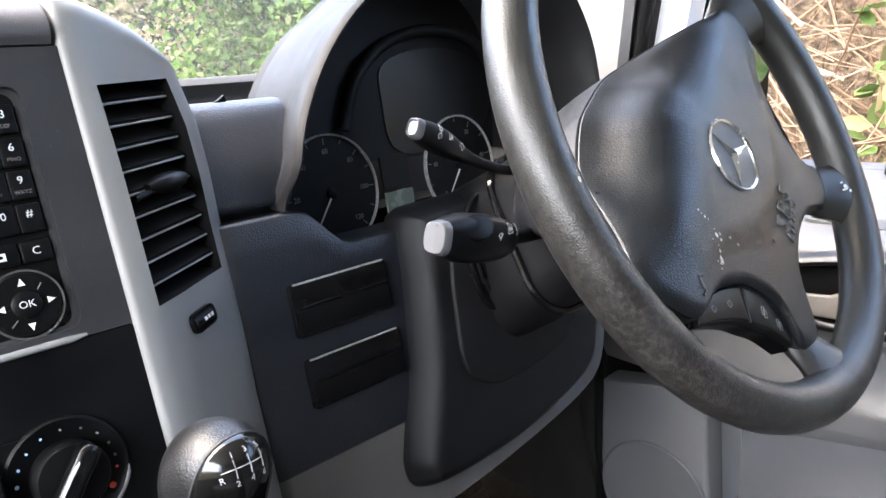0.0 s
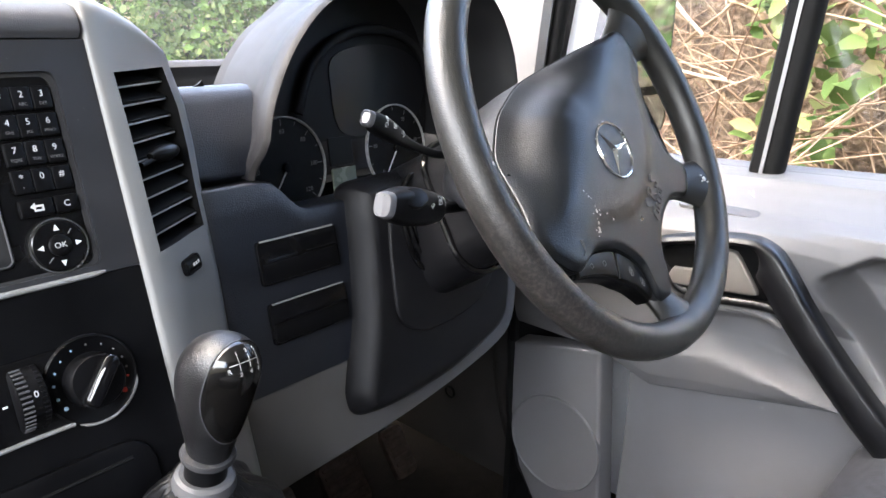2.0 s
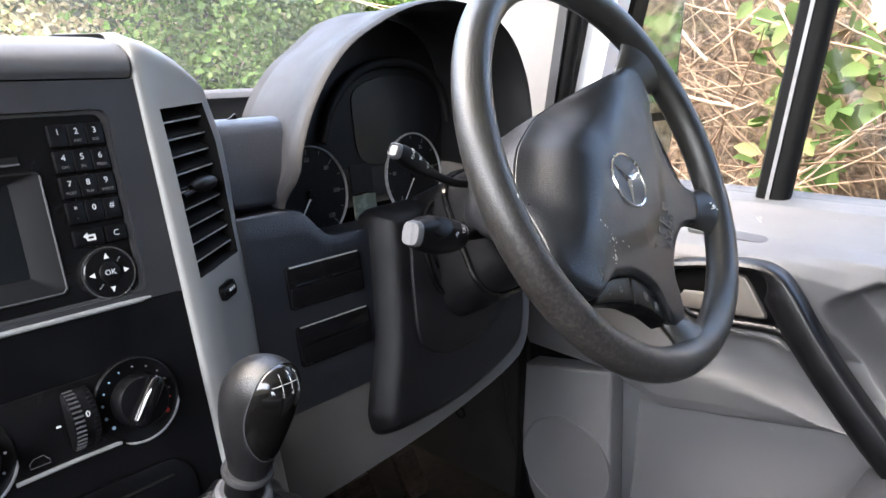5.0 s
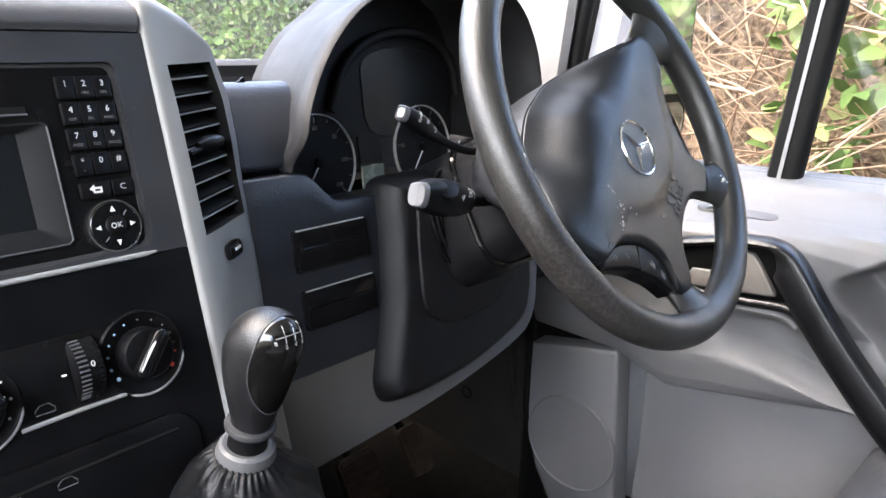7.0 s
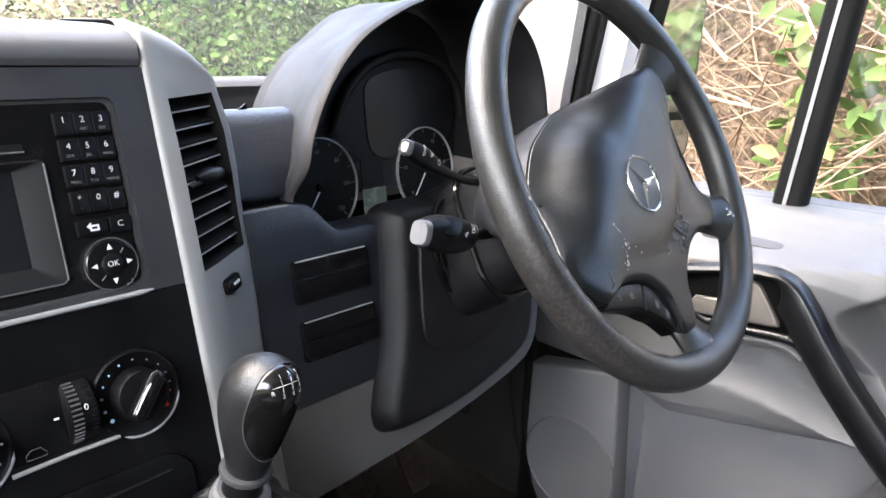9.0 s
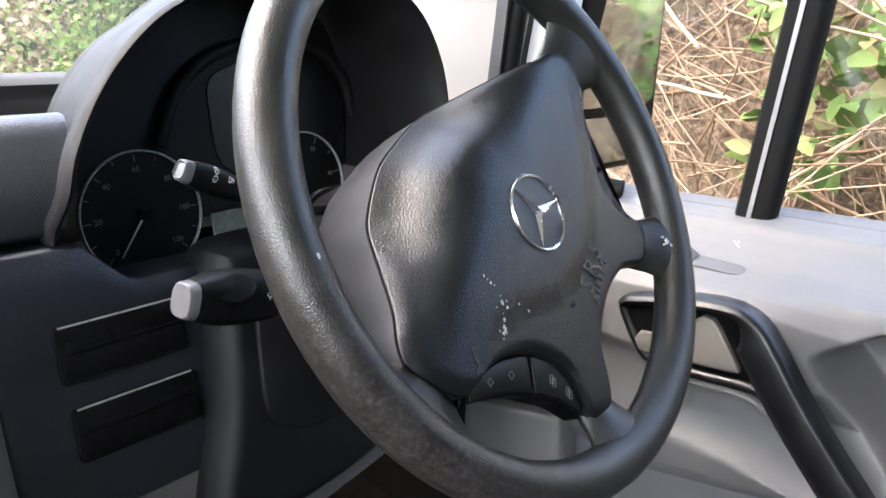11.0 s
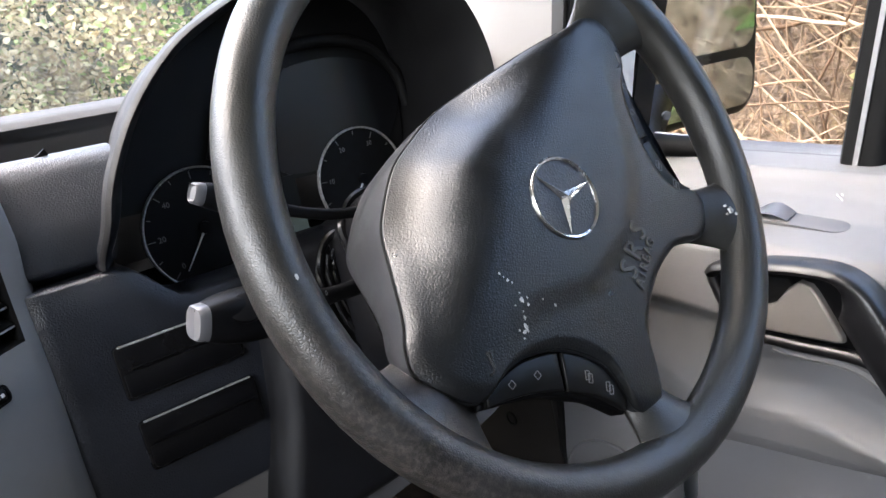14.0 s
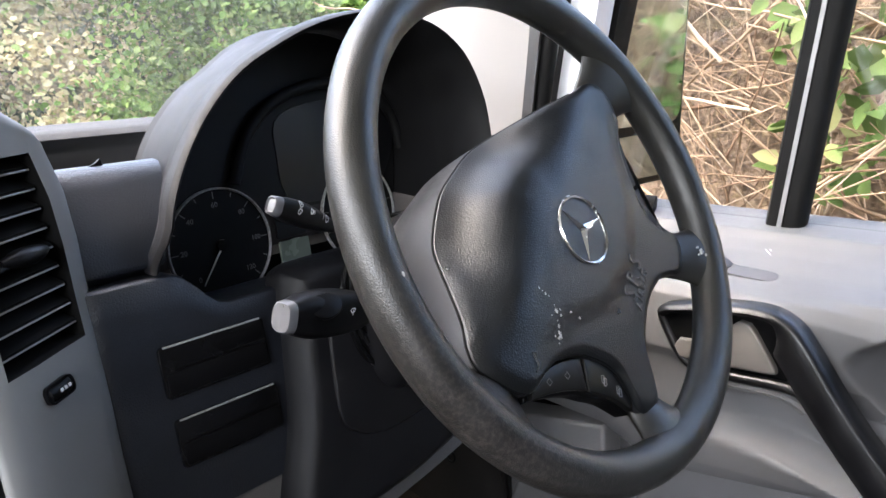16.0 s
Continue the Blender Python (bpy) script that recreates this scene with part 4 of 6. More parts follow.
part("pad_ring", lathe([(0.0168, 0.0), (0.0168, 0.0034), (0.0158, 0.0034), (0.0158, 0.0)], 48, FN), M_CHROME, pad, "chrome ring")
part("ok_key", lathe([(0.0066, 0.003), (0.0066, 0.0052), (0.0058, 0.0058), (0.001, 0.0058)], 32, FN), M_BLACK, pad, "black centre key")
part("digit", lettering("OK", 0.0050, FN @ Matrix.Translation((0, 0, 0.0058)), 0.0001), M_PRINT, pad)
for a in range(4):
    tri = [(0.0105 * math.cos(radians(90 * a)) + 0.0022 * math.cos(radians(90 * a + b)), 0.0105 * math.sin(radians(90 * a)) + 0.0022 * math.sin(radians(90 * a + b))) for b in (0, 130, 230)]
    part("arrow", prism(tri, 0.0040, 0.0045, 0, 1, FN), M_PRINT, pad)
part("slash", prism([(-0.0085, -0.0090), (-0.0080, -0.0094), (-0.0050, -0.0066), (-0.0055, -0.0062)], 0.0040, 0.0045, 0, 1, FN), M_PRINTDIM, pad)
part("slash", prism([(0.0058, 0.0062), (0.0062, 0.0058), (0.0085, 0.0086), (0.0080, 0.0090)], 0.0040, 0.0045, 0, 1, FN), M_PRINTDIM, pad)

heater = thing("heater_controls", (-0.04, 0.12, 1.27), "black heater panel with two dials and a ribbed wheel", "heater panel")
part("plate", prism(rounded(-0.125, 0.036, -0.0850, -0.0370, 0.020, 8), -0.004, 0.0015, 0.001, 2, FC), M_GLOSS, heater, "black plate")
line = [FC @ V((x, y, 0.0022)) for x, y in [(-0.066, -0.0845), (-0.035, -0.0835), (-0.006, -0.0835)]]
part("bright_line", tube(line, 0.0014, 8), M_SILVERLINE, heater, "satin silver line")


def car_symbol(x, y, h, parent):
    """A small printed outline of a car."""
    path = [(-0.0062, -0.0028), (-0.0062, 0.0004), (-0.0030, 0.0034), (0.0034, 0.0036), (0.0052, 0.0010), (0.0064, 0.0002), (0.0064, -0.0028)]
    part("car_symbol", tube([FC @ V((x + 0.85 * a, y + 0.85 * b, h)) for a, b in path], 0.00026, 5, loop=True), M_PRINTDIM, parent)


def dial(cx, cy, marks, turn):
    F = FC @ Matrix.Translation((cx, cy, 0.0))
    d = part("dial_well", lathe([(0.0275, 0.0), (0.0275, 0.0022), (0.0262, 0.0034), (0.0250, 0.0024), (0.001, 0.0020)], 56, F), M_BLACK, heater, "round black dial plate")
    arc = [F @ V((0.0272 * math.cos(radians(a)), 0.0272 * math.sin(radians(a)), 0.0024)) for a in range(-118, -8, 8)]
    part("bright_arc", tube(arc, [0.0003] + [0.0012] * (len(arc) - 2) + [0.0003], 8), M_SILVERLINE, d)
    part("knob", lathe([(0.0168, 0.002), (0.0164, 0.012), (0.0150, 0.0145), (0.001, 0.0150)], 48, F), M_BLACK, d, "round black knob")
    c, s = math.cos(radians(turn)), math.sin(radians(turn))
    T = F @ Matrix(((c, -s, 0, 0), (s, c, 0, 0), (0, 0, 1, 0), (0, 0, 0, 1)))
    grip = part("grip", prism(rounded(-0.0165, 0.0165, -0.0052, 0.0052, 0.005, 5), 0.010, 0.0225, 0.003, 3, T), M_GLOSS, d, "glossy black grip")
    part("pointer", tube([T @ V((-0.013, 0.0030, 0.0223)), T @ V((0.0, 0.0036, 0.0226)), T @ V((0.0155, 0.0020, 0.0205))], [0.0003, 0.0009, 0.0007], 6), M_PRINT, grip)
    for a, rad, m_ in marks:
        part("mark", lathe([(rad, 0.0024), (rad, 0.0029), (rad * 0.3, 0.0030)], 12, F @ Matrix.Translation((0.0215 * math.cos(radians(a)), 0.0215 * math.sin(radians(a)), 0))), m_, d)


warm = [(-38, 0.0016, M_RED), (-14, 0.0007, M_RED), (2, 0.0007, M_PRINTDIM), (20, 0.0007, M_PRINTDIM), (40, 0.0006, M_PRINTDIM), (62, 0.0006, M_PRINTDIM), (86, 0.0006, M_PRINTDIM), (110, 0.0006, M_BLUE), (132, 0.0006, M_BLUE), (152, 0.0007, M_BLUE), (172, 0.0009, M_BLUE), (194, 0.0010, M_BLUE), (214, 0.0013, M_BLUE)]
dial(0.0092, -0.0610, warm, 52)
dial(-0.0890, -0.0640, [(a, 0.0008, M_PRINT) for a in range(-60, 240, 30)], 10)
FT = FC @ Matrix.Translation((-0.0255, -0.0600, -0.0080))
drum = part("ribbed_wheel", tube([FT @ V((-0.0082, 0, 0)), FT @ V((-0.0072, 0, 0)), FT @ V((0.0072, 0, 0)), FT @ V((0.0082, 0, 0))], [0.0185, 0.0205, 0.0205, 0.0185], 48), M_BLACK, heater, "ribbed black thumb wheel")
for k in range(-9, 10):
    a = radians(90 + 8.5 * k)
    for x0, x1 in ((-0.0068, -0.0012), (0.0040, 0.0068)):
        part("rib", tube([FT @ V((x0, 0.0206 * math.cos(a), 0.0206 * math.sin(a))), FT @ V((x1, 0.0206 * math.cos(a), 0.0206 * math.sin(a)))], 0.0007, 5), M_TIP if x0 < 0 else M_BLACK, drum)
part("digit", lettering("0", 0.0055, FT @ Matrix.Translation((0.0014, 0.003, 0.0204)), 0.0002), M_PRINT, drum)
for k in (-1, 1):
    part("mark", box(-0.0255 + k * 0.0125 - 0.0013, -0.0255 + k * 0.0125 + 0.0013, -0.0612, -0.0600, 0.001, 0.0022, 0, 1, FC), M_PRINT, heater)
car_symbol(-0.0520, -0.0765, 0.0016, heater)

drawer = thing("drawer", (-0.04, 0.10, 1.19), "black console drawer with a curved silver edge", "drawer")
part("front", prism(rounded(-0.19, 0.0350, -0.170, -0.1050, 0.020, 6), -0.002, 0.004, 0.002, 2, FC), M_BLACK, drawer, "black drawer front")
part("groove", tube([FC @ V((-0.11, -0.1185, 0.0038)), FC @ V((0.020, -0.1165, 0.0038))], 0.0014, 6), M_DEEP, drawer)
part("bright_edge", tube([FC @ V((x, y, 0.0045)) for x, y in [(-0.15, -0.1700), (0.010, -0.1690), (0.022, -0.165), (0.030, -0.156), (0.033, -0.146)]], [0.0016, 0.0016, 0.0015, 0.0012, 0.0005], 8), M_SILVERLINE, drawer, "silver edge")
car_symbol(-0.0503, -0.1222, 0.0040, drawer)
car_symbol(-0.0490, -0.1385, 0.0040, drawer)
for i, ch in enumerate("ASR"):
    part("letter", lettering(ch, 0.0058, FC @ Matrix.Translation((-0.0840 + 0.0042 * i, -0.1215, 0.0040)), 0.0001), M_PRINTDIM, drawer)
for k in range(3):
    part("print_bar", box(-0.0838 + 0.0030 * k, -0.0818 + 0.0030 * k, -0.1292, -0.1268, 0.0038, 0.0043, 0, 1, FC), M_PRINTDIM, drawer)

# ---- instrument cluster under its cowl ----
cluster = thing("instrument_cluster", (0.353, 0.30, 1.33), "black instrument cluster with two dials under a grey cowl", "instrument cluster")


ARCH = spline([(0.1775, 1.357, 0), (0.181, 1.372, 0), (0.194, 1.412, 0), (0.220, 1.453, 0), (0.255, 1.487, 0), (0.292, 1.508, 0), (0.342, 1.5275, 0), (0.395, 1.5375, 0), (0.440, 1.536, 0), (0.480, 1.525, 0), (0.511, 1.501, 0), (0.5275, 1.466, 0), (0.5315, 1.43, 0), (0.5275, 1.385, 0), (0.520, 1.345, 0)], 4)
MID = V((0.352, 1.40, 0))


def arch(scale, y, lean=0.0, drop=0.0, left=None):
    """The cowl's outline scaled about its middle, its passenger side by a scale of its own."""
    out = []
    for p in ARCH:
        d = p - MID
        k = smooth01((0.02 - d.x) / 0.10) if left else 0.0
        q = MID + V((d.x * (scale + ((left or scale) - scale) * k), d.y * (scale + ((left or scale) - scale) * k * 0.8), 0))
        tuck = 0.020 * smooth01((0.25 - q.x) / 0.03) * smooth01((1.392 - q.y) / 0.035)
        out.append(V((q.x, y + tuck + lean * (q.y - 1.36), q.y - drop)))
    return out


hood = [arch(0.90, 0.235, 0.2, 0, 0.835), arch(0.915, 0.212, 0.22, 0, 0.875), arch(0.93, 0.196, 0.22, 0, 0.905), arch(0.948, 0.184, 0.22, 0, 0.930), arch(0.972, 0.1735, 0.22, 0, 0.962), arch(0.983, 0.1695, 0.22, 0, 0.980), arch(0.990, 0.1685, 0.22, 0, 0.988), arch(0.996, 0.1700, 0.22, 0, 0.996), arch(1.001, 0.1750, 0.22, 0, 1.000), arch(1.003, 0.184, 0.22, 0, 1.0), arch(0.997, 0.192, 0.22, 0, 0.978), arch(0.978, 0.203, 0.22, 0, 0.947), arch(0.955, 0.222, 0.21, 0, 0.898), arch(0.93, 0.252, 0.18, 0, 0.842), arch(0.91, 0.306, 0.15, 0, 0.785)]
part("cowl", loft(hood[8:], False, False), M_COWL, cluster, "grey grained cowl", 60)
part("hood_lining", loft(hood[:9], False, False), M_LINING, cluster, "black hood lining", 60)
part("hood_inside", loft([hood[0], arch(0.885, 0.305, 0.15, 0, 0.775), arch(0.88, 0.325, 0.15, 0, 0.76)], False, False), M_LINING, cluster, "black inner hood", 60)
FI = frame_at((0.0, 0.262, 1.33), (1, 0.06, 0), (0.059, -0.987, 0.148))
part("back_plate", prism([(p.x, (p.z - 1.33) / 0.989) for p in arch(0.875, 0, 0, 0, 0.775)], -0.02, -0.0005, 0, 1, FI), M_LINING, cluster, "black back plate")
mask = [(0.357, 0.040), (0.352, 0.085), (0.356, 0.112), (0.385, 0.124), (0.432, 0.128), (0.475, 0.120), (0.500, 0.104), (0.508, 0.085), (0.495, 0.055), (0.47, 0.035), (0.40, 0.030)]
part("display_mask", prism([(p.x, p.y) for p in spline([(x, y, 0) for x, y in mask], 3, True)], -0.001, 0.0008, 0, 1, FI), M_HUMP, cluster, "dark grey display mask")


brow = spline([(0.300, 0.062, 0.004), (0.318, 0.100, 0.006), (0.350, 0.128, 0.008), (0.395, 0.142, 0.009), (0.440, 0.142, 0.009), (0.480, 0.130, 0.008), (0.505, 0.104, 0.006), (0.514, 0.070, 0.004)], 6)
part("cluster_brow", tube([FI @ p for p in brow], 0.0055, 12), M_LINING, cluster, "rounded black brow over the dials", 60)


def gauge(cx, cy, r, numerals, needle, a0, a1):
    F = FI @ Matrix.Translation((cx, cy, 0))
    d = part("dial", lathe([(r, 0.0), (r, 0.0012), (0.001, 0.0012)], 64, F), M_DIAL, cluster, "black dial face")
    part("dial_ring", lathe([(r + 0.0004, 0.0), (r + 0.0004, 0.0035), (r - 0.0003, 0.0040), (r - 0.0012, 0.0035), (r - 0.0012, 0.0)], 64, F), M_ETCH, d, "thin bright ring")
    k = len(numerals) * 2 - 1
    for i in range(k):
        a = radians(a0 + (a1 - a0) * i / (k - 1))
        ln = 0.006 if i % 2 == 0 else 0.0035
        part("tick", box(r - 0.003 - ln, r - 0.003, -0.00035, 0.00035, 0.001, 0.0016, 0, 1, F @ Matrix.Rotation(a, 4, "Z")), M_PRINTDIM, d)
    for i, txt in enumerate(numerals):
        a = radians(a0 + (a1 - a0) * i / (len(numerals) - 1))
        part("numeral", lettering(txt, 0.0066, F @ Matrix.Translation(((r - 0.0145) * math.cos(a), (r - 0.0145) * math.sin(a), 0.0014)), 0.0001), M_PRINTDIM, d)
    T = F @ Matrix.Rotation(radians(needle), 4, "Z")
    part("needle", prism([(-0.004, -0.0009), (r - 0.012, -0.0003), (r - 0.012, 0.0003), (-0.004, 0.0009)], 0.003, 0.0038, 0, 1, T), M_PRINT, d, "pale needle")
    part("needle_hub", lathe([(0.0055, 0.001), (0.0050, 0.0042), (0.001, 0.0046)], 24, F), M_BLACK, d)


gauge(0.2785, 0.0105, 0.0505, ["0", "20", "40", "60", "80", "100", "120"], 232, 225, -45)
gauge(0.4430, 0.0105, 0.0500, ["0", "10", "20", "30", "40", "50"], 232, 225, -45)
part("display", prism(rounded(0.3390, 0.3730, -0.0270, 0.0000, 0.001, 2), -0.001, 0.0016, 0, 1, FI), M_LCD, cluster, "grey-green display")
part("upper_display", prism(rounded(0.3380, 0.3710, 0.0030, 0.0330, 0.001, 2), -0.001, 0.0014, 0, 1, FI), M_LINING, cluster, "dark display strip")

# ---- steering column ----
NW = V((0.012, -0.866, 0.499)).normalized()
UW = V((0, 0, 1)).cross(NW).normalized()
CW = V((0.380, -0.010, 1.399))
FWH = frame_at(CW, UW, NW)
column = thing("steering_column", (0.37, 0.15, 1.20), "black steering column cover with two stalks", "steering column")
FK = frame_at((0.0, 0.176, 1.309), (1, 0, 0), (0, -1, 0.22))
out = spline([(0.267, 0.020, 0), (0.262, -0.03, 0), (0.253, -0.09, 0), (0.2385, -0.134, 0), (0.2325, -0.160, 0), (0.2450, -0.179, 0), (0.305, -0.182, 0), (0.368, -0.176, 0), (0.442, -0.157, 0), (0.467, -0.126, 0), (0.475, -0.080, 0), (0.478, 0.005, 0), (0.460, 0.030, 0), (0.38, 0.035, 0), (0.300, 0.035, 0), (0.276, 0.032, 0)], 4, True)
cen = V((0.36, -0.06, 0))


def inset(loop, d):
    """The outline moved inwards by d."""
    r = []
    for i, p in enumerate(loop):
        t = (loop[(i + 1) % len(loop)] - loop[i - 1]).normalized()
        r.append(p + V((-t.y, t.x, 0)) * d)
    return r


rings = []
for d, h in ((0.0, -0.015), (0.0, 0.002), (0.0022, 0.0080), (0.0048, 0.0140), (0.0076, 0.0188), (0.0106, 0.0222), (0.0140, 0.0244), (0.0180, 0.0254)):
    rings.append([FK @ V((p.x, p.y, h)) for p in inset(out, d)])
last = inset(out, 0.018)
for k in (0.75, 0.4, 0.03):
    rings.append([FK @ V((cen.x + (p.x - cen.x) * k, cen.y + (p.y - cen.y) * k, 0.0252)) for p in last])
part("cover", loft(rings), M_COLUMN, column, "black column cover", 60)
pan = spline([(0.291, -0.016, 0), (0.287, -0.053, 0), (0.286, -0.090, 0), (0.296, -0.107, 0), (0.327, -0.119, 0), (0.394, -0.112, 0), (0.427, -0.090, 0), (0.437, -0.05, 0), (0.430, 0.0, 0), (0.36, 0.010, 0), (0.300, 0.005, 0)], 4, True)
part("knee_pad", prism([(p.x, p.y) for p in pan], 0.020, 0.0285, 0.002, 2, FK), M_COLUMN, column, "black inset panel", 50)


def along(h, w, hh, dx=0.0, dy=0.0, k=8):
    return [FWH @ V((x + dx, y + dy, h)) for x, y in rounded(-w, w, -hh, hh, min(w, hh) * 0.6, k)]


part("shroud", loft([along(-0.050, 0.040, 0.042), along(-0.058, 0.046, 0.048), along(-0.10, 0.050, 0.056, 0, -0.004), along(-0.15, 0.052, 0.062, 0, -0.008), along(-0.21, 0.055, 0.068, 0, -0.012)]), M_COLUMN, column, "black column shroud", 60)
for off, hh, rr, m_ in ((0.0, 0.0295, 0.0030, M_GLOSS), (0.007, 0.0290, 0.0022, M_COLUMN), (0.013, 0.0285, 0.0020, M_GLOSS)):
    bead = spline([(0.375, 0.034, 0), (0.345, 0.0335, 0), (0.322, 0.029, 0), (0.310, 0.012, 0), (0.308, -0.008, 0), (0.311, -0.030, 0), (0.319, -0.051, 0), (0.337, -0.063, 0), (0.38, -0.066, 0), (0.43, -0.068, 0)], 4)
    part("opening_bead", tube([FK @ V((p.x + off, p.y + (off if p.y < -0.04 else -off if p.y > 0.02 else 0), hh)) for p in bead], rr, 8), m_, column, "rounded bead round the column opening")
part("shroud_bead", tube(along(-0.150, 0.054, 0.064, 0, -0.008), 0.0032, 8, loop=True), M_GLOSS, column, "glossy bead round the shroud")

def squared(path, radii, n=24):
    """A bar along path with a soft square section."""
    rr = []
    for i, p in enumerate(path):
        t = (path[min(i + 1, len(path) - 1)] - path[max(i - 1, 0)])
        t = t.normalized() if i < len(path) - 2 or len(path) > 12 else (path[1] - path[0]).normalized()
        x = t.cross(V((0, 0, 1))).normalized()
        y = x.cross(t)
        ring = []
        for k in range(n):
            a = 2 * math.pi * k / n
            ca, sa = math.cos(a), math.sin(a)
            ring.append(p + x * (radii[i] * 0.86 * math.copysign(abs(ca) ** 0.66, ca)) + y * (radii[i] * math.copysign(abs(sa) ** 0.66, sa)))
        rr.append(ring)
    return loft(rr)


def wrapped(bm, arm):
    """Lays a flat print on the soft square surface of a stalk's arm."""
    path, radii = arm
    mid = sum((v.co for v in bm.verts), V((0, 0, 0))) / len(bm.verts)
    out = [(v.co - mid).dot(nrm) for v in bm.verts]
    for v, o in zip(bm.verts, out):
        i = min(range(1, len(path) - 1), key=lambda k: (path[k] - v.co).length)
        t = (path[i + 1] - path[i - 1]).normalized()
        x = t.cross(V((0, 0, 1))).normalized()
        y = x.cross(t)
        s = (v.co - path[i]).dot(t)
        step = (path[i + 1] - path[i]) if s > 0 else (path[i] - path[i - 1])
        k = s / step.length
        r = radii[i] + k * ((radii[i + 1] - radii[i]) if s > 0 else (radii[i] - radii[i - 1]))
        d = v.co - path[i] - t * s
        a, b = d.dot(x), d.dot(y)
        fit = (r + (0.0003 if o > 0 else -0.0003)) / ((abs(a) / 0.86) ** 3.03 + abs(b) ** 3.03) ** (1 / 3.03)
        v.co = path[i] + t * s + x * a * fit + y * b * fit
    return bm


stalk = thing("cruise_stalk", (0.326, 0.108, 1.371), "slim black stalk with a pale grey end", "stalk")
sp = spline([(0.2185, 0.0950, 1.4140), (0.230, 0.0970, 1.4085), (0.243, 0.0990, 1.4020), (0.256, 0.1015, 1.3955), (0.270, 0.1040, 1.3890), (0.288, 0.1060, 1.3815), (0.310, 0.1075, 1.3745), (0.345, 0.1090, 1.3690)], 4)
rad = [0.0062, 0.0068, 0.0074, 0.0078, 0.0081, 0.0082, 0.0082, 0.0081, 0.0079, 0.0076, 0.0072, 0.0067, 0.0062, 0.0056, 0.0050, 0.0045, 0.0041, 0.0038] + [0.0036] * 30
ARM = (sp, rad)
part("arm", squared(sp, rad), M_BLACK, stalk, "black arm")
d0 = (sp[0] - sp[1]).normalized()
part("end_cap", squared([sp[0] - d0 * 0.006, sp[0], sp[0] + d0 * 0.0030, sp[0] + d0 * 0.0042, sp[0] + d0 * 0.0030], [0.0067, 0.0064, 0.0059, 0.0048, 0.0038]), M_TIP, stalk, "pale grey end cap")
nrm = V((-0.25, -0.75, 0.6)).normalized()
for k, txt, w in ((6, "+", 0.0022), (6, "-", -0.0026), (9, "LIM", 0.0), (12, "/", 0.0)):
    part("print", wrapped(lettering(txt, 0.0036, frame_at(sp[k] + nrm * (rad[k] * 1.04), sp[k + 1] - sp[k], nrm) @ Matrix.Translation((0, w, 0)), 0.0002), ARM), M_PRINT, stalk)
for k, w in ((6, 0.0022), (6, -0.0026), (13, 0.0)):
    part("print", wrapped(lathe([(0.0021, -0.0003), (0.0021, 0.0003), (0.0017, 0.0003), (0.0017, -0.0003)], 20, frame_at(sp[k] + nrm * (rad[k] * 1.04), sp[k + 1] - sp[k], nrm) @ Matrix.Translation((0, w, 0))), ARM), M_PRINT, stalk)
stalk = thing("indicator_stalk", (0.335, 0.088, 1.329), "thick black stalk with a pale grey end", "stalk")
sp = spline([(0.1905, 0.0470, 1.3620), (0.200, 0.0485, 1.3595), (0.213, 0.0505, 1.3565), (0.227, 0.0530, 1.3530), (0.240, 0.0555, 1.3495), (0.252, 0.0585, 1.3465), (0.262, 0.0620, 1.3440), (0.276, 0.0675, 1.3405), (0.300, 0.0770, 1.3350), (0.345, 0.0920, 1.3270)], 3)
prof = [0.0098, 0.0108, 0.0118, 0.0127, 0.0134, 0.0139, 0.0142, 0.0143, 0.0142, 0.0140, 0.0137, 0.0133, 0.0128, 0.0122, 0.0115, 0.0107, 0.0098, 0.0086, 0.0068, 0.0056, 0.0050] + [0.0048] * 20
ARM = (sp, prof)
part("arm", squared(sp, prof), M_BLACK, stalk, "black arm")
d0 = (sp[0] - sp[2]).normalized()
part("end_cap", squared([sp[0] - d0 * 0.008, sp[0], sp[0] + d0 * 0.0042, sp[0] + d0 * 0.0054, sp[0] + d0 * 0.0046, sp[0] + d0 * 0.0030, sp[0] + d0 * 0.0026], [0.0102, 0.0097, 0.0090, 0.0081, 0.0068, 0.0052, 0.002]), M_TIP, stalk, "pale grey dished end cap")
nrm = V((-0.10, -0.80, 0.6)).normalized()
FP = frame_at(sp[6] + nrm * (prof[6] * 0.90), sp[7] - sp[6], nrm)
part("grip_pad", prism([(0.0105 * math.cos(2 * math.pi * k / 28), 0.0078 * math.sin(2 * math.pi * k / 28)) for k in range(28)], -0.002, 0.0022, 0.0010, 2, FP), M_BLACK, stalk, "oval grip pad")
F = frame_at(sp[14] + nrm * (prof[14] * 1.045), sp[15] - sp[14], nrm)
part("print", wrapped(ring_band(rounded(-0.0042, 0.0042, -0.0028, 0.0028, 0.0008, 2), rounded(-0.0037, 0.0037, -0.0023, 0.0023, 0.0006, 2), -0.0004, 0.0004, F), ARM), M_PRINT, stalk)
for sgn in (-1, 1):
    part("print", wrapped(prism([(sgn * 0.0031, 0.0), (sgn * 0.0014, 0.0016), (sgn * 0.0014, 0.0007), (sgn * 0.0003, 0.0007), (sgn * 0.0003, -0.0007), (sgn * 0.0014, -0.0007), (sgn * 0.0014, -0.0016)], -0.0004, 0.0004, 0, 1, F), ARM), M_PRINT, stalk)
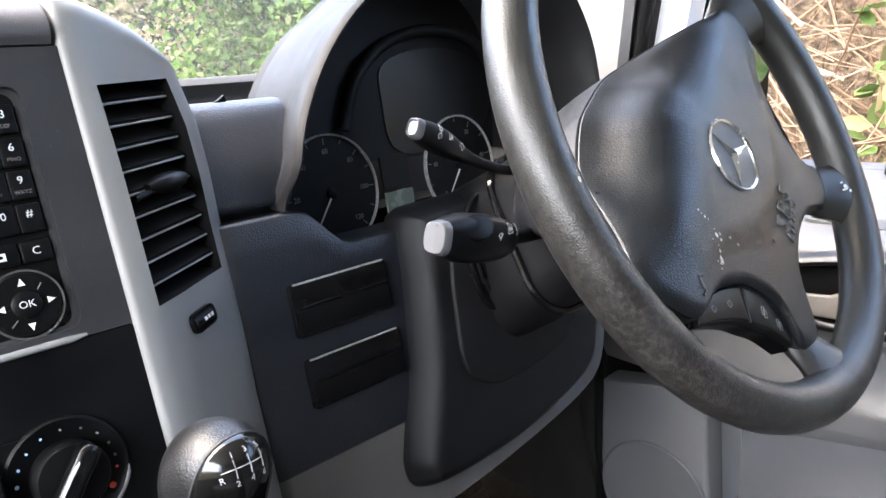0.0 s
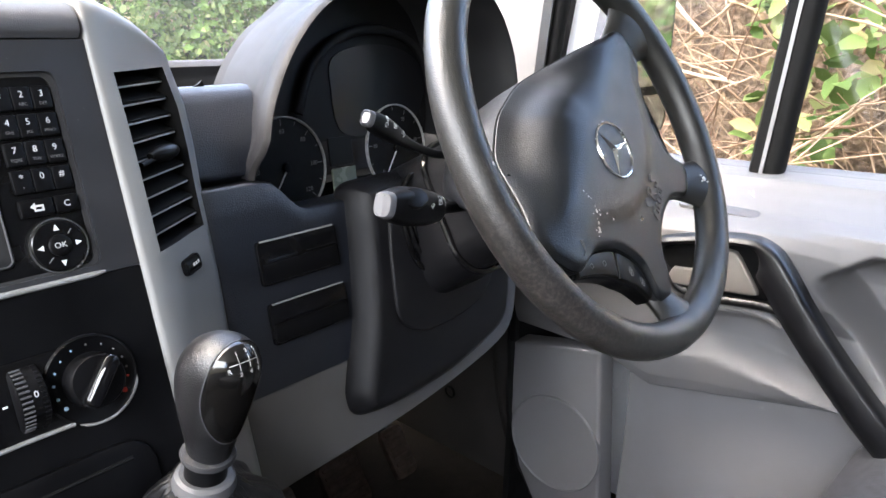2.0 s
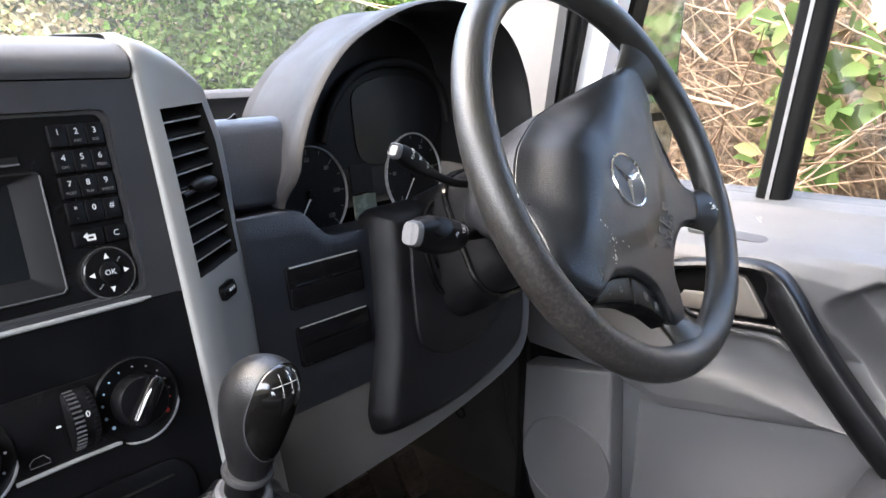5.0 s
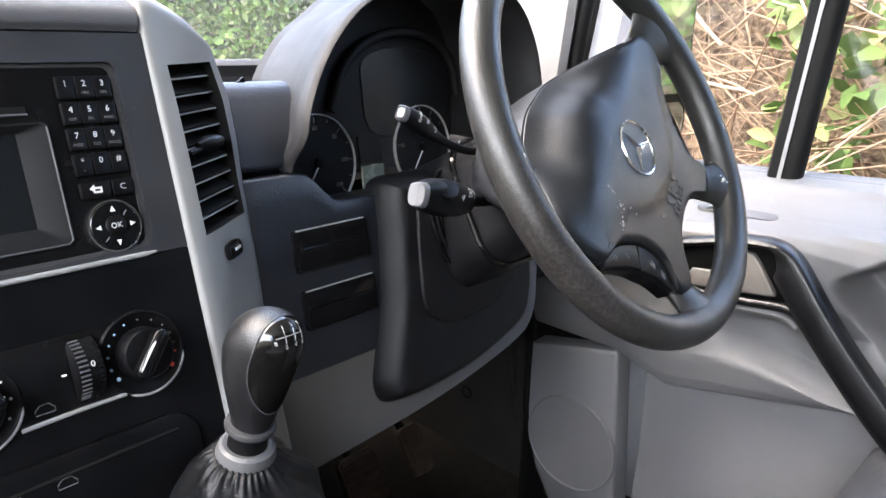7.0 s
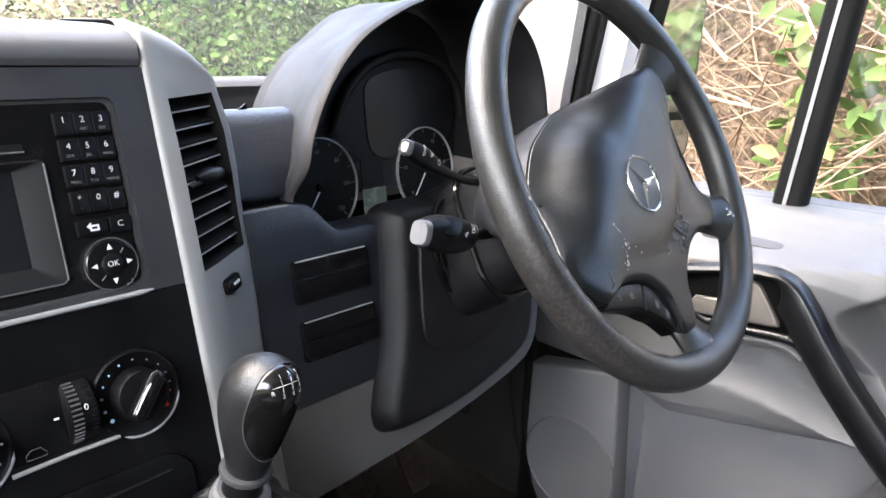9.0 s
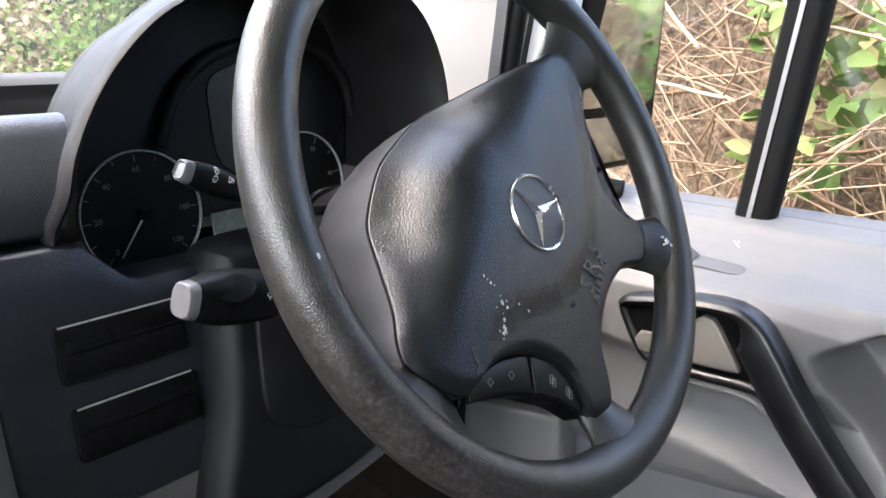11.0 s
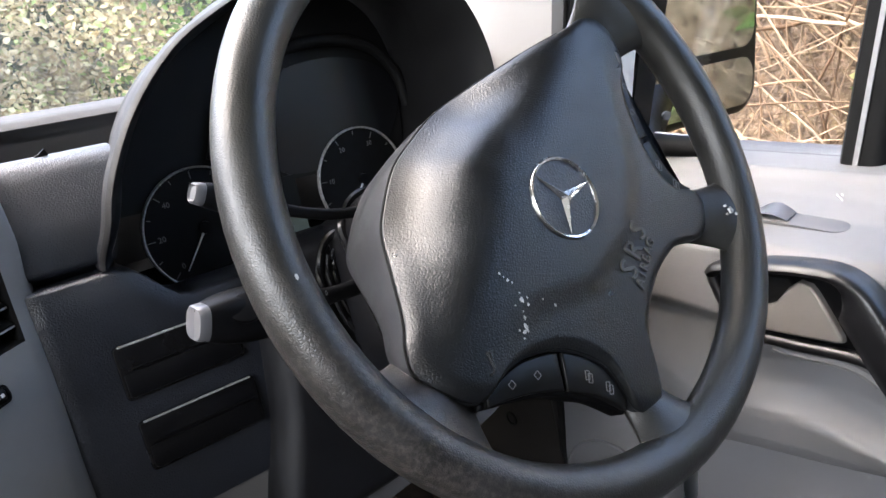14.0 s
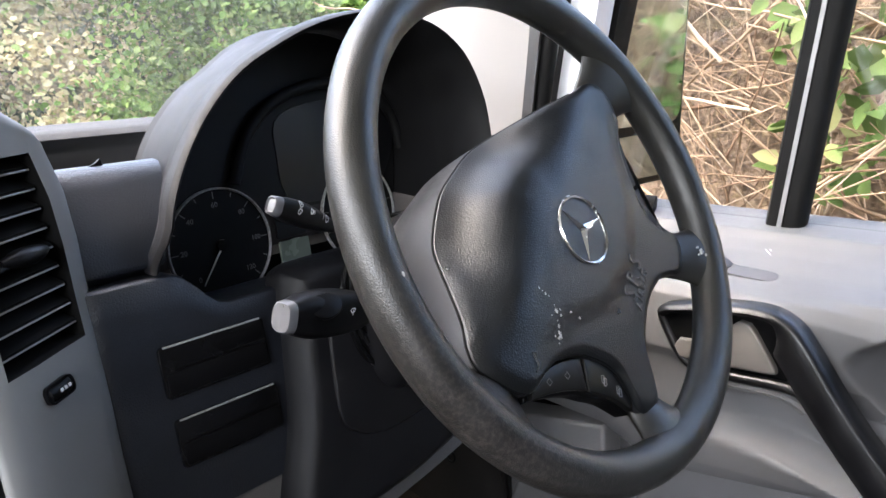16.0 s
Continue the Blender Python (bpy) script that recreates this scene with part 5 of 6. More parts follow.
for k, low in ((11, -0.0062), (17, 0.0)):
    F = frame_at(sp[k] + nrm * (prof[k] * 1.045), sp[k + 1] - sp[k], nrm)
    fan = [(0.0042 * math.sin(radians(a)), low - 0.0010 + 0.0042 * math.cos(radians(a))) for a in (-48, -24, 0, 24, 48)]
    part("print", wrapped(ring_band(fan + [(0.0006, low - 0.0008), (-0.0006, low - 0.0008)], [((x * 0.78), (y - low) * 0.78 + low + 0.0002) for x, y in fan] + [(0.0003, low), (-0.0003, low)], -0.0006, 0.0004, F), ARM), M_PRINT, stalk)
    part("print", wrapped(tube([F @ V((0, low - 0.0028, 0.0002)), F @ V((0.0008, low + 0.0022, 0.0002))], 0.0003, 5), ARM), M_PRINT, stalk)
part("print", wrapped(lettering("O", 0.0034, frame_at(sp[19] + nrm * (prof[19] * 1.045), sp[20] - sp[19], nrm), 0.0002), ARM), M_PRINT, stalk)

# ---- steering wheel ----
wheel = thing("steering_wheel", CW + V((0, 0.04, -0.02)), "worn black four-spoke steering wheel with a grained airbag cover", "steering wheel")
RW, TW = 0.1726, 0.0143
rings = []
for k in range(97):
    a = 2 * math.pi * k / 96
    c, s = math.cos(a), math.sin(a)
    rings.append([FWH @ V(((RW + TW * math.cos(b)) * c, (RW + TW * math.cos(b)) * s, TW * 1.06 * math.sin(b))) for b in [2 * math.pi * j / 20 for j in range(20)]])
bm = loft(rings, True, False)
bmesh.ops.remove_doubles(bm, verts=bm.verts[:], dist=1e-6)
part("rim", bm, M_RIM, wheel, "worn black grained rim")

OUT = [(76, 87), (94, 92), (108, 90), (117, 80), (119, 66), (117, 56), (108, 43), (102, 24), (100, 1), (102, -20), (112, -37), (129, -44), (133, -54), (126, -66), (113, -73), (98, -71), (82, -71), (58, -81), (36, -99), (26, -114), (21, -133), (16, -145), (6, -148), (-6, -142), (-9, -124), (-13, -112), (-23, -101), (-39, -91), (-56, -87), (-68, -86), (-82, -88.5), (-95, -94), (-104, -93), (-115, -83), (-123, -70), (-120, -57), (-112, -44), (-101, -22), (-94, -8), (-84, 12), (-64, 38), (-44, 52), (-12, 68), (38, 80)]
outl = spline([(x / 1000, y / 1000, 0) for x, y in OUT], 7, True)
C0 = V((-0.004, -0.014, 0))


def side_drop(p):
    """How far the cover rolls back: most on the wide rounded flank."""
    a = math.degrees(math.atan2(p.y - C0.y, p.x - C0.x)) % 360
    return smooth01((a - 46) / 50) * smooth01((222 - a) / 62)


STEP = [V((x / 1000, y / 1000, 0)) for x, y in ((104, 88), (84, 30), (71, -12), (44, -45), (0, -63), (-46, -60), (-84, -67), (-112, -80))]


def beyond(p):
    """How far p lies past the arc that bounds the raised middle of the cover, towards its foot."""
    best, sign = 9.0, 1.0
    for a, b in zip(STEP, STEP[1:]):
        d = b - a
        k = min(max((p - a).dot(d) / d.dot(d), 0.0), 1.0)
        q = (p - (a + d * k)).length
        if q < best:
            best, sign = q, (1.0 if d.x * (p.y - a.y) - d.y * (p.x - a.x) > 0 else -1.0)
    return best * sign


# the roll of the wide flank: a gentle dome, a steep ridge, then a flatter run to the seam
ROLL_AT = np.linspace(0.0, 1.0, 101)
STEEP = 0.080 * np.clip((ROLL_AT - 0.20) / 0.50, 0, 1) ** 1.5 + 0.075 * np.exp(-((ROLL_AT - 0.77) / 0.12) ** 2)
ROLL = 0.047 * np.cumsum(STEEP) / STEEP.sum()


def cover_h(p, rho, flank):
    """The cover's height over the plane of the rim: a shallow dome, a step down to its foot and a ridge before the steep flank."""
    foot = smooth01((beyond(p) + 0.004) / 0.018) * smooth01((0.095 - p.y) / 0.06) * (0.25 + 0.75 * smooth01((p.x + 0.085) / 0.05))
    h = 0.0020 - 0.0018 * foot
    return h - flank * float(np.interp(rho, ROLL_AT, ROLL)) - (1 - flank) * 0.0040 * max(0.0, (rho - 0.92) / 0.08) ** 2


RHO = [0.0005] + [0.02 + 0.024 * i for i in range(33)] + [0.81, 0.83, 0.85, 0.87, 0.89, 0.91, 0.93, 0.95, 0.965, 0.98, 0.99, 0.996, 1.0]
fl = [side_drop(p) for p in outl]


def cover_ring(rho, cut, down):
    """A ring of the cover's surface; cut takes it inwards on the flank, down lowers it."""
    ring = []
    for p, f in zip(outl, fl):
        r = rho * (1 - cut * f)
        q = C0 + (p - C0) * r
        ring.append(FWH @ V((q.x, q.y, cover_h(q, r, f) - down)))
    return ring


rings = [cover_ring(r, 0.0, 0.0) for r in RHO] + [cover_ring(0.999, 0.0, 0.0022), cover_ring(0.985, 0.0, 0.0040)]
part("airbag_cover", loft(rings, True, False), M_AIRBAG, wheel, "grained black airbag cover", 70)
edge_ring = cover_ring(1.0015, 0.0, 0.0022)
part("cover_seam", tube([p for p, f in zip(edge_ring, fl) if f > 0.05], 0.0009, 6), M_DEEP, wheel, "dark seam beside the cover")
rings = []
for sc, dn, df in ((0.985, 0.0034, 0.0), (0.998, 0.0030, 0.0), (1.001, 0.0020, -0.0006), (1.003, 0.0026, 0.0010), (1.007, 0.0040, 0.007), (1.008, 0.007, 0.015), (1.004, 0.010, 0.024), (0.985, 0.016, 0.034), (0.93, 0.024, 0.042), (0.80, 0.034, 0.046), (0.5, 0.04, 0.046)):
    rings.append([FWH @ V((*(C0 + (p - C0) * sc).xy, cover_h(p, 1.0, f) - dn - df * f)) for p, f in zip(outl, fl)])
part("back_shell", loft(rings, True, False), M_SHELL, wheel, "smooth black back shell", 70)


def spoke(ang, r0, w0, w1, power, fall=0.0, tuck=0.0, lift=0.0):
    """A spoke from under the cover's edge that flares into the rim; fall rolls its clockwise side back and tuck narrows it there."""
    c, s = math.cos(radians(ang)), math.sin(radians(ang))
    rr = []
    for i in range(19):
        t = i / 18
        r = r0 + (RW - 0.003 - r0) * t
        half = w0 + (w1 - w0) * t ** power
        th = 0.0088 + 0.0014 * t
        mid = -0.0186 + lift + (0.0182 - lift) * smooth01((t - 0.45) / 0.55)
        ring = []
        for k in range(28):
            a = 2 * math.pi * k / 28
            ca, sa = math.cos(a), math.sin(a)
            e = half * ca * (1 - tuck * (1 - t) ** 1.6 if ca < 0 else 1)
            q = th * math.copysign(abs(sa) ** (0.9 + 0.45 * t), sa)
            sag = -(RW - math.sqrt(max(RW * RW - e * e, 0))) * t
            f = fall * (1 - t) ** 0.9 * (max(0.0, -e / half + 0.15) ** 1.7)
            ring.append(FWH @ V(((r + sag) * c - e * s, (r + sag) * s + e * c, mid + q - f)))
        rr.append(ring)
    return part("spoke", loft(rr), M_RIM, wheel, "grained black spoke", 60)


spoke(35.5, 0.092, 0.0195, 0.044, 4.0, lift=0.004)
spoke(-25.2, 0.092, 0.0185, 0.033, 5.0, lift=0.004)
spoke(-86.5, 0.104, 0.0135, 0.036, 4.0, lift=0.005)
spoke(-145.0, 0.090, 0.0190, 0.048, 2.6, 0.030, 0.7, lift=-0.004)


def pod(inner, chord, split):
    """Switch cluster between two spokes: its arc against the cover and its free edge."""
    arc = spline([(x / 1000, y / 1000, 0) for x, y in inner], 4)
    free = spline([(x / 1000, y / 1000, 0) for x, y in chord], 4)
    n = len(arc)
    body = part("switch_pod", prism([(p.x, p.y) for p in arc] + [(p.x, p.y) for p in reversed(free)], -0.022, -0.0095, 0.002, 2, FWH), M_BLACK, wheel, "black switch pod", 50)
    for lo, hi in ((0.03, split - 0.012), (split + 0.012, 0.97)):
        us = [lo + (hi - lo) * i / 12 for i in range(13)]

        def at(u, w):
            a, f = arc[min(int(u * (n - 1)), n - 1)], free[min(int(u * (len(free) - 1)), len(free) - 1)]
            a2, f2 = arc[min(int(u * (n - 1)) + 1, n - 1)], free[min(int(u * (len(free) - 1)) + 1, len(free) - 1)]
            k = u * (n - 1) % 1.0
            k2 = u * (len(free) - 1) % 1.0
            return a.lerp(a2, k).lerp(f.lerp(f2, k2), w)

        pts = [at(u, 0.06) for u in us] + [at(u, 0.90) for u in reversed(us)]
        part("button", prism([(p.x, p.y) for p in pts], -0.012, -0.0052, 0.0012, 2, FWH), M_POD, body, "glossy black switch", 50)
        for q in (0.32, 0.68):
            c = at(lo + (hi - lo) * q, 0.48)
            marks = [(0.0, 0.0, 45)] if (lo < 0.4) else [(-0.0005, 0.0011, 0), (0.0006, -0.0012, 0)]
            for mx_, my_, turn in marks:
                F = FWH @ Matrix.Translation((c.x + mx_, c.y + my_, 0)) @ Matrix.Rotation(radians(turn - 24), 4, "Z")
                w, h = (0.0019, 0.0019) if turn else (0.0016, 0.0027)
                part("symbol", ring_band(rounded(-w, w, -h, h, 0.0005, 2), rounded(-w + 0.0004, w - 0.0004, -h + 0.0004, h - 0.0004, 0.0003, 2), -0.0054, -0.0050, F), M_PRINTDIM, body)


pod([(-98, -95), (-82, -88.5), (-68, -86), (-56, -87), (-39, -91), (-23, -101), (-13, -112), (-9, -124), (-7, -137)], [(-100, -99), (-76, -104), (-54, -111), (-40, -119), (-26, -127), (-10, -142)], 0.50)
pod([(116, 55), (108, 43), (102, 24), (100, 1), (102, -20), (112, -37), (128, -43)], [(119, 56), (115, 40), (112, 22), (112, 2), (115, -18), (122, -33), (132, -42)], 0.50)

# badge: a ring with a plain three-armed shape
FB = FWH @ Matrix.Translation((0.0065, -0.0160, 0.0012))
badge = part("badge", lathe([(0.0240, -0.004), (0.0240, 0.0008), (0.001, 0.0012)], 56, FB), M_DASH, wheel, "round grained badge plate")
part("badge_ring", lathe([(0.0255, -0.003), (0.0255, 0.0012), (0.0246, 0.0026), (0.0232, 0.0018), (0.0228, 0.0002)], 64, FB), M_CHROME, badge, "chrome ring")
bm = bmesh.new()
hub = bm.verts.new((0, 0, 0.0042))
TURN = 40.0
arms = [radians(90 + TURN + 120 * k) for k in range(3)]
for a in arms:
    tip = bm.verts.new((0.0233 * math.cos(a), 0.0233 * math.sin(a), 0.0014))
    for sgn in (1, -1):
        b = a + sgn * radians(60)
        foot = bm.verts.new((0.0037 * math.cos(b), 0.0037 * math.sin(b), 0.0012))
        bm.faces.new((hub, tip, foot))
bm.transform(FB)
part("badge_star", bm, M_CHROME, badge, "chrome three-armed shape", 0)

POLAR = sorted(((math.atan2(p.y - C0.y, p.x - C0.x), (p - C0).length, f) for p, f in zip(outl, fl)), key=lambda q: q[0])


def on_cover(u, v):
    """The height of the cover's surface at a place in the plane of the rim."""
    p = V((u, v, 0))
    a = math.atan2(v - C0.y, u - C0.x)
    reach, f = [float(np.interp(a, [q[0] for q in POLAR], [q[k] for q in POLAR])) for k in (1, 2)]
    return cover_h(p, min((p - C0).length / reach, 1.0), f)


# embossed words, small marks and scuffs on the cover
for text, size, tu, tv, turn, step in (("SRS", 0.0200, 0.0430, -0.0606, 42, 0.0142), ("AIRBAG", 0.0090, 0.0475, -0.0705, 39, 0.0060)):
    for i, ch in enumerate(text):
        k = (i - (len(text) - 1) / 2) * step
        p = V((tu + k * math.cos(radians(turn)), tv + k * math.sin(radians(turn)), 0))
        bm = lettering(ch, size, Matrix.Translation((p.x, p.y, 0)) @ Matrix.Rotation(radians(turn), 4, "Z"), 0.0007)
        for v in bm.verts:
            v.co.z = on_cover(v.co.x, v.co.y) + (0.0013 if v.co.z > 0 else -0.001)
        bmesh.ops.remove_doubles(bm, verts=bm.verts[:], dist=1e-6)
        bm.transform(FWH)
        part("embossed_letter", bm, M_EMBOSS, wheel, "", 0)


def scuff(u, v, h, size, seed, parent=wheel, material=M_SCUFF):
    """A small ragged patch of rubbed vinyl lying on the surface."""
    rnd = random.Random(seed)
    pts = [(u + size[0] * (0.45 + 0.55 * rnd.random()) * math.cos(2 * math.pi * i / 11), v + size[1] * (0.45 + 0.55 * rnd.random()) * math.sin(2 * math.pi * i / 11)) for i in range(11)]
    part("scuff", prism(pts, h - 0.0012, h + 0.0003, 0, 1, FWH), material, parent, "", 0)


for i, (u, v, sx, sy) in enumerate([(-0.0585, -0.0715, 0.0013, 0.0034), (-0.0605, -0.0735, 0.0020, 0.0012), (-0.0570, -0.0670, 0.0011, 0.0016), (-0.0635, -0.0715, 0.0006, 0.0008), (-0.0625, -0.0765, 0.0008, 0.0007), (-0.0545, -0.0580, 0.0014, 0.0020), (-0.0515, -0.0615, 0.0010, 0.0012), (-0.0505, -0.0580, 0.0006, 0.0010),
                                    (-0.0600, -0.0590, 0.0008, 0.0006), (-0.0540, -0.0540, 0.0005, 0.0006), (-0.0575, -0.0455, 0.0009, 0.0012), (-0.0555, -0.0475, 0.0005, 0.0007), (-0.0605, -0.0405, 0.0008, 0.0010), (-0.0590, -0.0430, 0.0004, 0.0006), (-0.0405, -0.0625, 0.0007, 0.0008), (-0.0335, -0.0685, 0.0008, 0.0012), (-0.0565, -0.0635, 0.0005, 0.0006)]):
    scuff(u, v, on_cover(u, v), (sx, sy), i)
for i, (u, v, h, sx, sy) in enumerate([(0.1410, -0.0654, 0.0076, 0.0030, 0.0034), (0.1385, -0.0610, 0.0070, 0.0014, 0.0012), (0.1440, -0.0690, 0.0082, 0.0012, 0.0014), (0.1370, -0.0665, 0.0068, 0.0007, 0.0009)]):
    scuff(u, v, h, (sx, sy), 40 + i)
scuff(-0.1705, -0.0075, 0.0150, (0.0010, 0.0018), 51)

# horn symbols as short raised strokes
HORN = [[(-0.0058, -0.0022), (-0.0030, -0.0034), (-0.0012, -0.0030), (0.0040, 0.0026)], [(-0.0004, -0.0040), (0.0020, -0.0012), (0.0052, 0.0010)], [(0.0036, 0.0036), (0.0062, 0.0006)]]
for u, v, turn in ((-0.0890, -0.0790, 42), (0.1080, 0.0580, 42)):
    c, q = math.cos(radians(turn)), math.sin(radians(turn))
    for stroke in HORN:
        pts = [(u + x * c - y * q, v + x * q + y * c) for x, y in stroke]
        part("horn_mark", tube([FWH @ V((a, b, on_cover(a, b) + 0.0002)) for a, b in pts], 0.0006, 6), M_SHELL, wheel)

# ---- gear lever ----
gear = thing("gear_lever", (0.02, 0.10, 1.12), "black leather gear knob on a gathered gaiter", "gear lever")
AX = V((0.006, -0.016, 0.074)).normalized()
FG = frame_at((0.0425, 0.0475, 1.236), V((1, 0.10, -0.2)), AX)
PROFILE = [(0.002, 0.0135, 0.0150, 0.0), (0.008, 0.0150, 0.0165, 0.0), (0.018, 0.0175, 0.0195, 0.001), (0.030, 0.0205, 0.0235, 0.002), (0.044, 0.0232, 0.0265, 0.002), (0.056, 0.0240, 0.0275, 0.001), (0.066, 0.0228, 0.0262, -0.001), (0.074, 0.0195, 0.0225, -0.003), (0.080, 0.0140, 0.0163, -0.005), (0.0832, 0.0075, 0.0090, -0.006), (0.0842, 0.0012, 0.0015, -0.0063)]
SHAPE = [(p.x, p.y * 0.9, p.z * 0.9, q.y) for p, q in zip(spline([p[:3] for p in PROFILE], 5), spline([(p[0], p[3], 0.0) for p in PROFILE], 5))]
part("knob", loft([[FG @ V((a * math.cos(t), off + b * math.sin(t), h)) for t in [2 * math.pi * k / 48 for k in range(48)]] for h, a, b, off in SHAPE]), M_KNOB, gear, "grained black leather knob", 80)
FACE = V((math.cos(radians(273)) * math.cos(radians(36)), math.sin(radians(273)) * math.cos(radians(36)), math.sin(radians(36))))
FACEX = V((math.cos(radians(3)), math.sin(radians(3)), 0.0))
FACEY = FACE.cross(FACEX)
HS, AS, BS, OS = [[p[i] for p in SHAPE] for i in range(4)]


def on_knob(u, w, grow):
    """The place where a line along the plate's facing meets the knob, in the knob's own axes."""
    lo, hi = -0.04, 0.09
    for _ in range(26):
        k = (lo + hi) / 2
        p = FACEX * u + FACEY * w + FACE * k
        a, b, off = [float(np.interp(p.z, HS, c)) for c in (AS, BS, OS)]
        out = p.z > HS[-1] or (p.x / a) ** 2 + ((p.y - off) / b) ** 2 > 1
        lo, hi = (lo, k) if out else (k, hi)
    return FACEX * u + FACEY * w + FACE * (lo + grow)


def plate_edge(t, k):
    """The plate's outline: a rounded drop, narrower below."""
    c, s = math.cos(t), math.sin(t)
    w = 0.0340 + k * 0.0280 * s
    return k * (0.0188 + 0.15 * (w - 0.0340)) * math.copysign(abs(c) ** 0.9, c), w


# glossy plate over the driver's face and the top
plate = [[FG @ on_knob(*plate_edge(2 * math.pi * i / 56, k), 0.0009) for i in range(56)] for k in (0.02, 0.2, 0.4, 0.6, 0.8, 0.93, 1.0)]
plate.append([FG @ on_knob(*plate_edge(2 * math.pi * i / 56, 1.005), -0.0008) for i in range(56)])
part("plate", loft(plate), M_PLATE, gear, "glossy black shift pattern plate", 80)
part("plate_seam", tube([FG @ on_knob(*plate_edge(2 * math.pi * i / 56, 1.015), 0.0002) for i in range(56)], 0.00035, 6, loop=True), M_TIP, gear, "thin grey seam")
for u in (-0.0060, 0.0, 0.0060):
    part("pattern_line", tube([FG @ on_knob(u, w, 0.0010) for w in (0.0470, 0.0490, 0.0510, 0.0530, 0.0545)], 0.00022, 5), M_ETCH, gear)
part("pattern_line", tube([FG @ on_knob(u, 0.0508, 0.0010) for u in (-0.0110, -0.009, -0.006, -0.003, 0.0, 0.003, 0.006)], 0.00022, 5), M_ETCH, gear)
for txt, u, w in (("1", -0.0058, 0.0562), ("3", 0.0, 0.0566), ("5", 0.0058, 0.0562), ("2", -0.0060, 0.0448), ("4", 0.0, 0.0448), ("6", 0.0060, 0.0448), ("R", -0.0112, 0.0480)):
    p, px, py = [FG @ on_knob(u + du, w + dw, 0.0012) for du, dw in ((0, 0), (0.001, 0), (0, 0.001))]
    part("digit", lettering(txt, 0.0036, frame_at(p, px - p, (px - p).cross(py - p)), 0.0001), M_ETCH, gear)
part("knob_ring", lathe([(0.0130, -0.0022), (0.0158, -0.0018), (0.0164, 0.0), (0.0158, 0.0020), (0.0125, 0.003)], 40, FG), M_PAD, gear, "satin grey ring")
part("neck", lathe([(0.0130, -0.030), (0.0125, 0.0)], 32, FG), M_BLACK, gear, "black neck")
part("collar", lathe([(0.0150, -0.030), (0.0185, -0.028), (0.0192, -0.022), (0.0178, -0.016), (0.0155, -0.0145), (0.013, -0.015)], 40, FG), M_RECESS, gear, "satin grey collar")


def ruffle(r, fold, h, t):
    """The gaiter's radius: fine gathers at the top that run out into broad folds."""
    gather = max(0.0, 1.0 - (-0.022 - h) / 0.013)
    return r + fold * (math.sin(7 * t + h * 60) + 0.4 * math.sin(13 * t + 1.0)) * (1 - 0.7 * gather) + 0.0016 * gather * math.sin(30 * t + 1.5 * math.sin(3 * t))


rings = []
for h, r, fold in ((-0.022, 0.0185, 0.0005), (-0.026, 0.0235, 0.0016), (-0.030, 0.0262, 0.0022), (-0.0325, 0.0285, 0.0022), (-0.036, 0.0325, 0.0024), (-0.042, 0.0370, 0.0026), (-0.050, 0.0420, 0.0030), (-0.075, 0.0540, 0.0036), (-0.11, 0.0680, 0.004), (-0.15, 0.078, 0.004)):
    lean = 0.013 * smooth01((-0.026 - h) / 0.03)
    rings.append([FG @ V((lean + ruffle(r, fold, h, t) * math.cos(t), ruffle(r, fold, h, t) * math.sin(t), h)) for t in [2 * math.pi * k / 180 for k in range(180)]])
part("gaiter", loft(rings), M_BOOT, gear, "gathered black leather gaiter", 80)
solo("gear_housing", box(-0.10, 0.105, -0.03, 0.14, 0.66, 1.125, 0.02, 3), M_BLACK, "black gear lever housing below the console", "console")

# ---- footwell and seat ----
for x, w in ((0.365, 0.088), (0.500, 0.080), (0.625, 0.05)):
    ped = thing("pedal", (x, 0.50, 0.72), "worn pedal with a ribbed rubber pad", "pedal", "pedals")
    F = frame_at((x, 0.46, 0.755), (1, 0, 0), (0, -0.82, 0.57))
    part("pad", prism(rounded(-w / 2, w / 2, -0.045, 0.045, 0.012, 4), -0.012, 0.0, 0.004, 2, F), M_PEDAL, ped, "dusty brown rubber pad")
    for k in range(6):
        part("rib", box(-w / 2 + 0.006, w / 2 - 0.006, -0.036 + 0.0135 * k, -0.030 + 0.0135 * k, -0.001, 0.0035, 0.001, 1, F), M_PEDAL, ped)
    part("arm", tube([(x, 0.47, 0.755), (x, 0.57, 0.83), (x, 0.70, 1.06)], 0.009, 8), M_BLACK, ped, "black pedal arm")
seat = thing("driver_seat", (0.45, -0.55, 0.66), "dark grey fabric driver's seat", "seat")
cush = []
for y, zz in ((-0.165, 0.955), (-0.185, 1.015), (-0.22, 1.043), (-0.30, 1.05), (-0.60, 1.03), (-0.78, 1.01)):
    cush.append([V((0.45 + 0.27 * u, y - 0.02 * u * u, zz + 0.028 * abs(u) ** 3 * (1 if abs(u) < 0.95 else 0.5))) for u in [-1 + 2 * i / 16 for i in range(17)]])
part("cushion", thick(cush, (0, -0.02, -0.14)), M_FABRIC, seat, "dark grey fabric cushion")
part("backrest", box(0.20, 0.70, -0.95, -0.80, 0.92, 1.65, 0.05, 4), M_FABRIC, seat, "dark grey fabric backrest")
part("base", box(0.24, 0.66, -0.78, -0.30, 0.66, 0.88, 0.01), M_BLACK, seat, "black seat base")
bench = thing("passenger_bench", (-0.45, -0.75, 0.66), "dark grey fabric passenger bench", "seat")
part("cushion", box(-0.86, 0.08, -0.95, -0.50, 0.86, 1.02, 0.05, 4), M_FABRIC, bench, "dark grey fabric cushion")
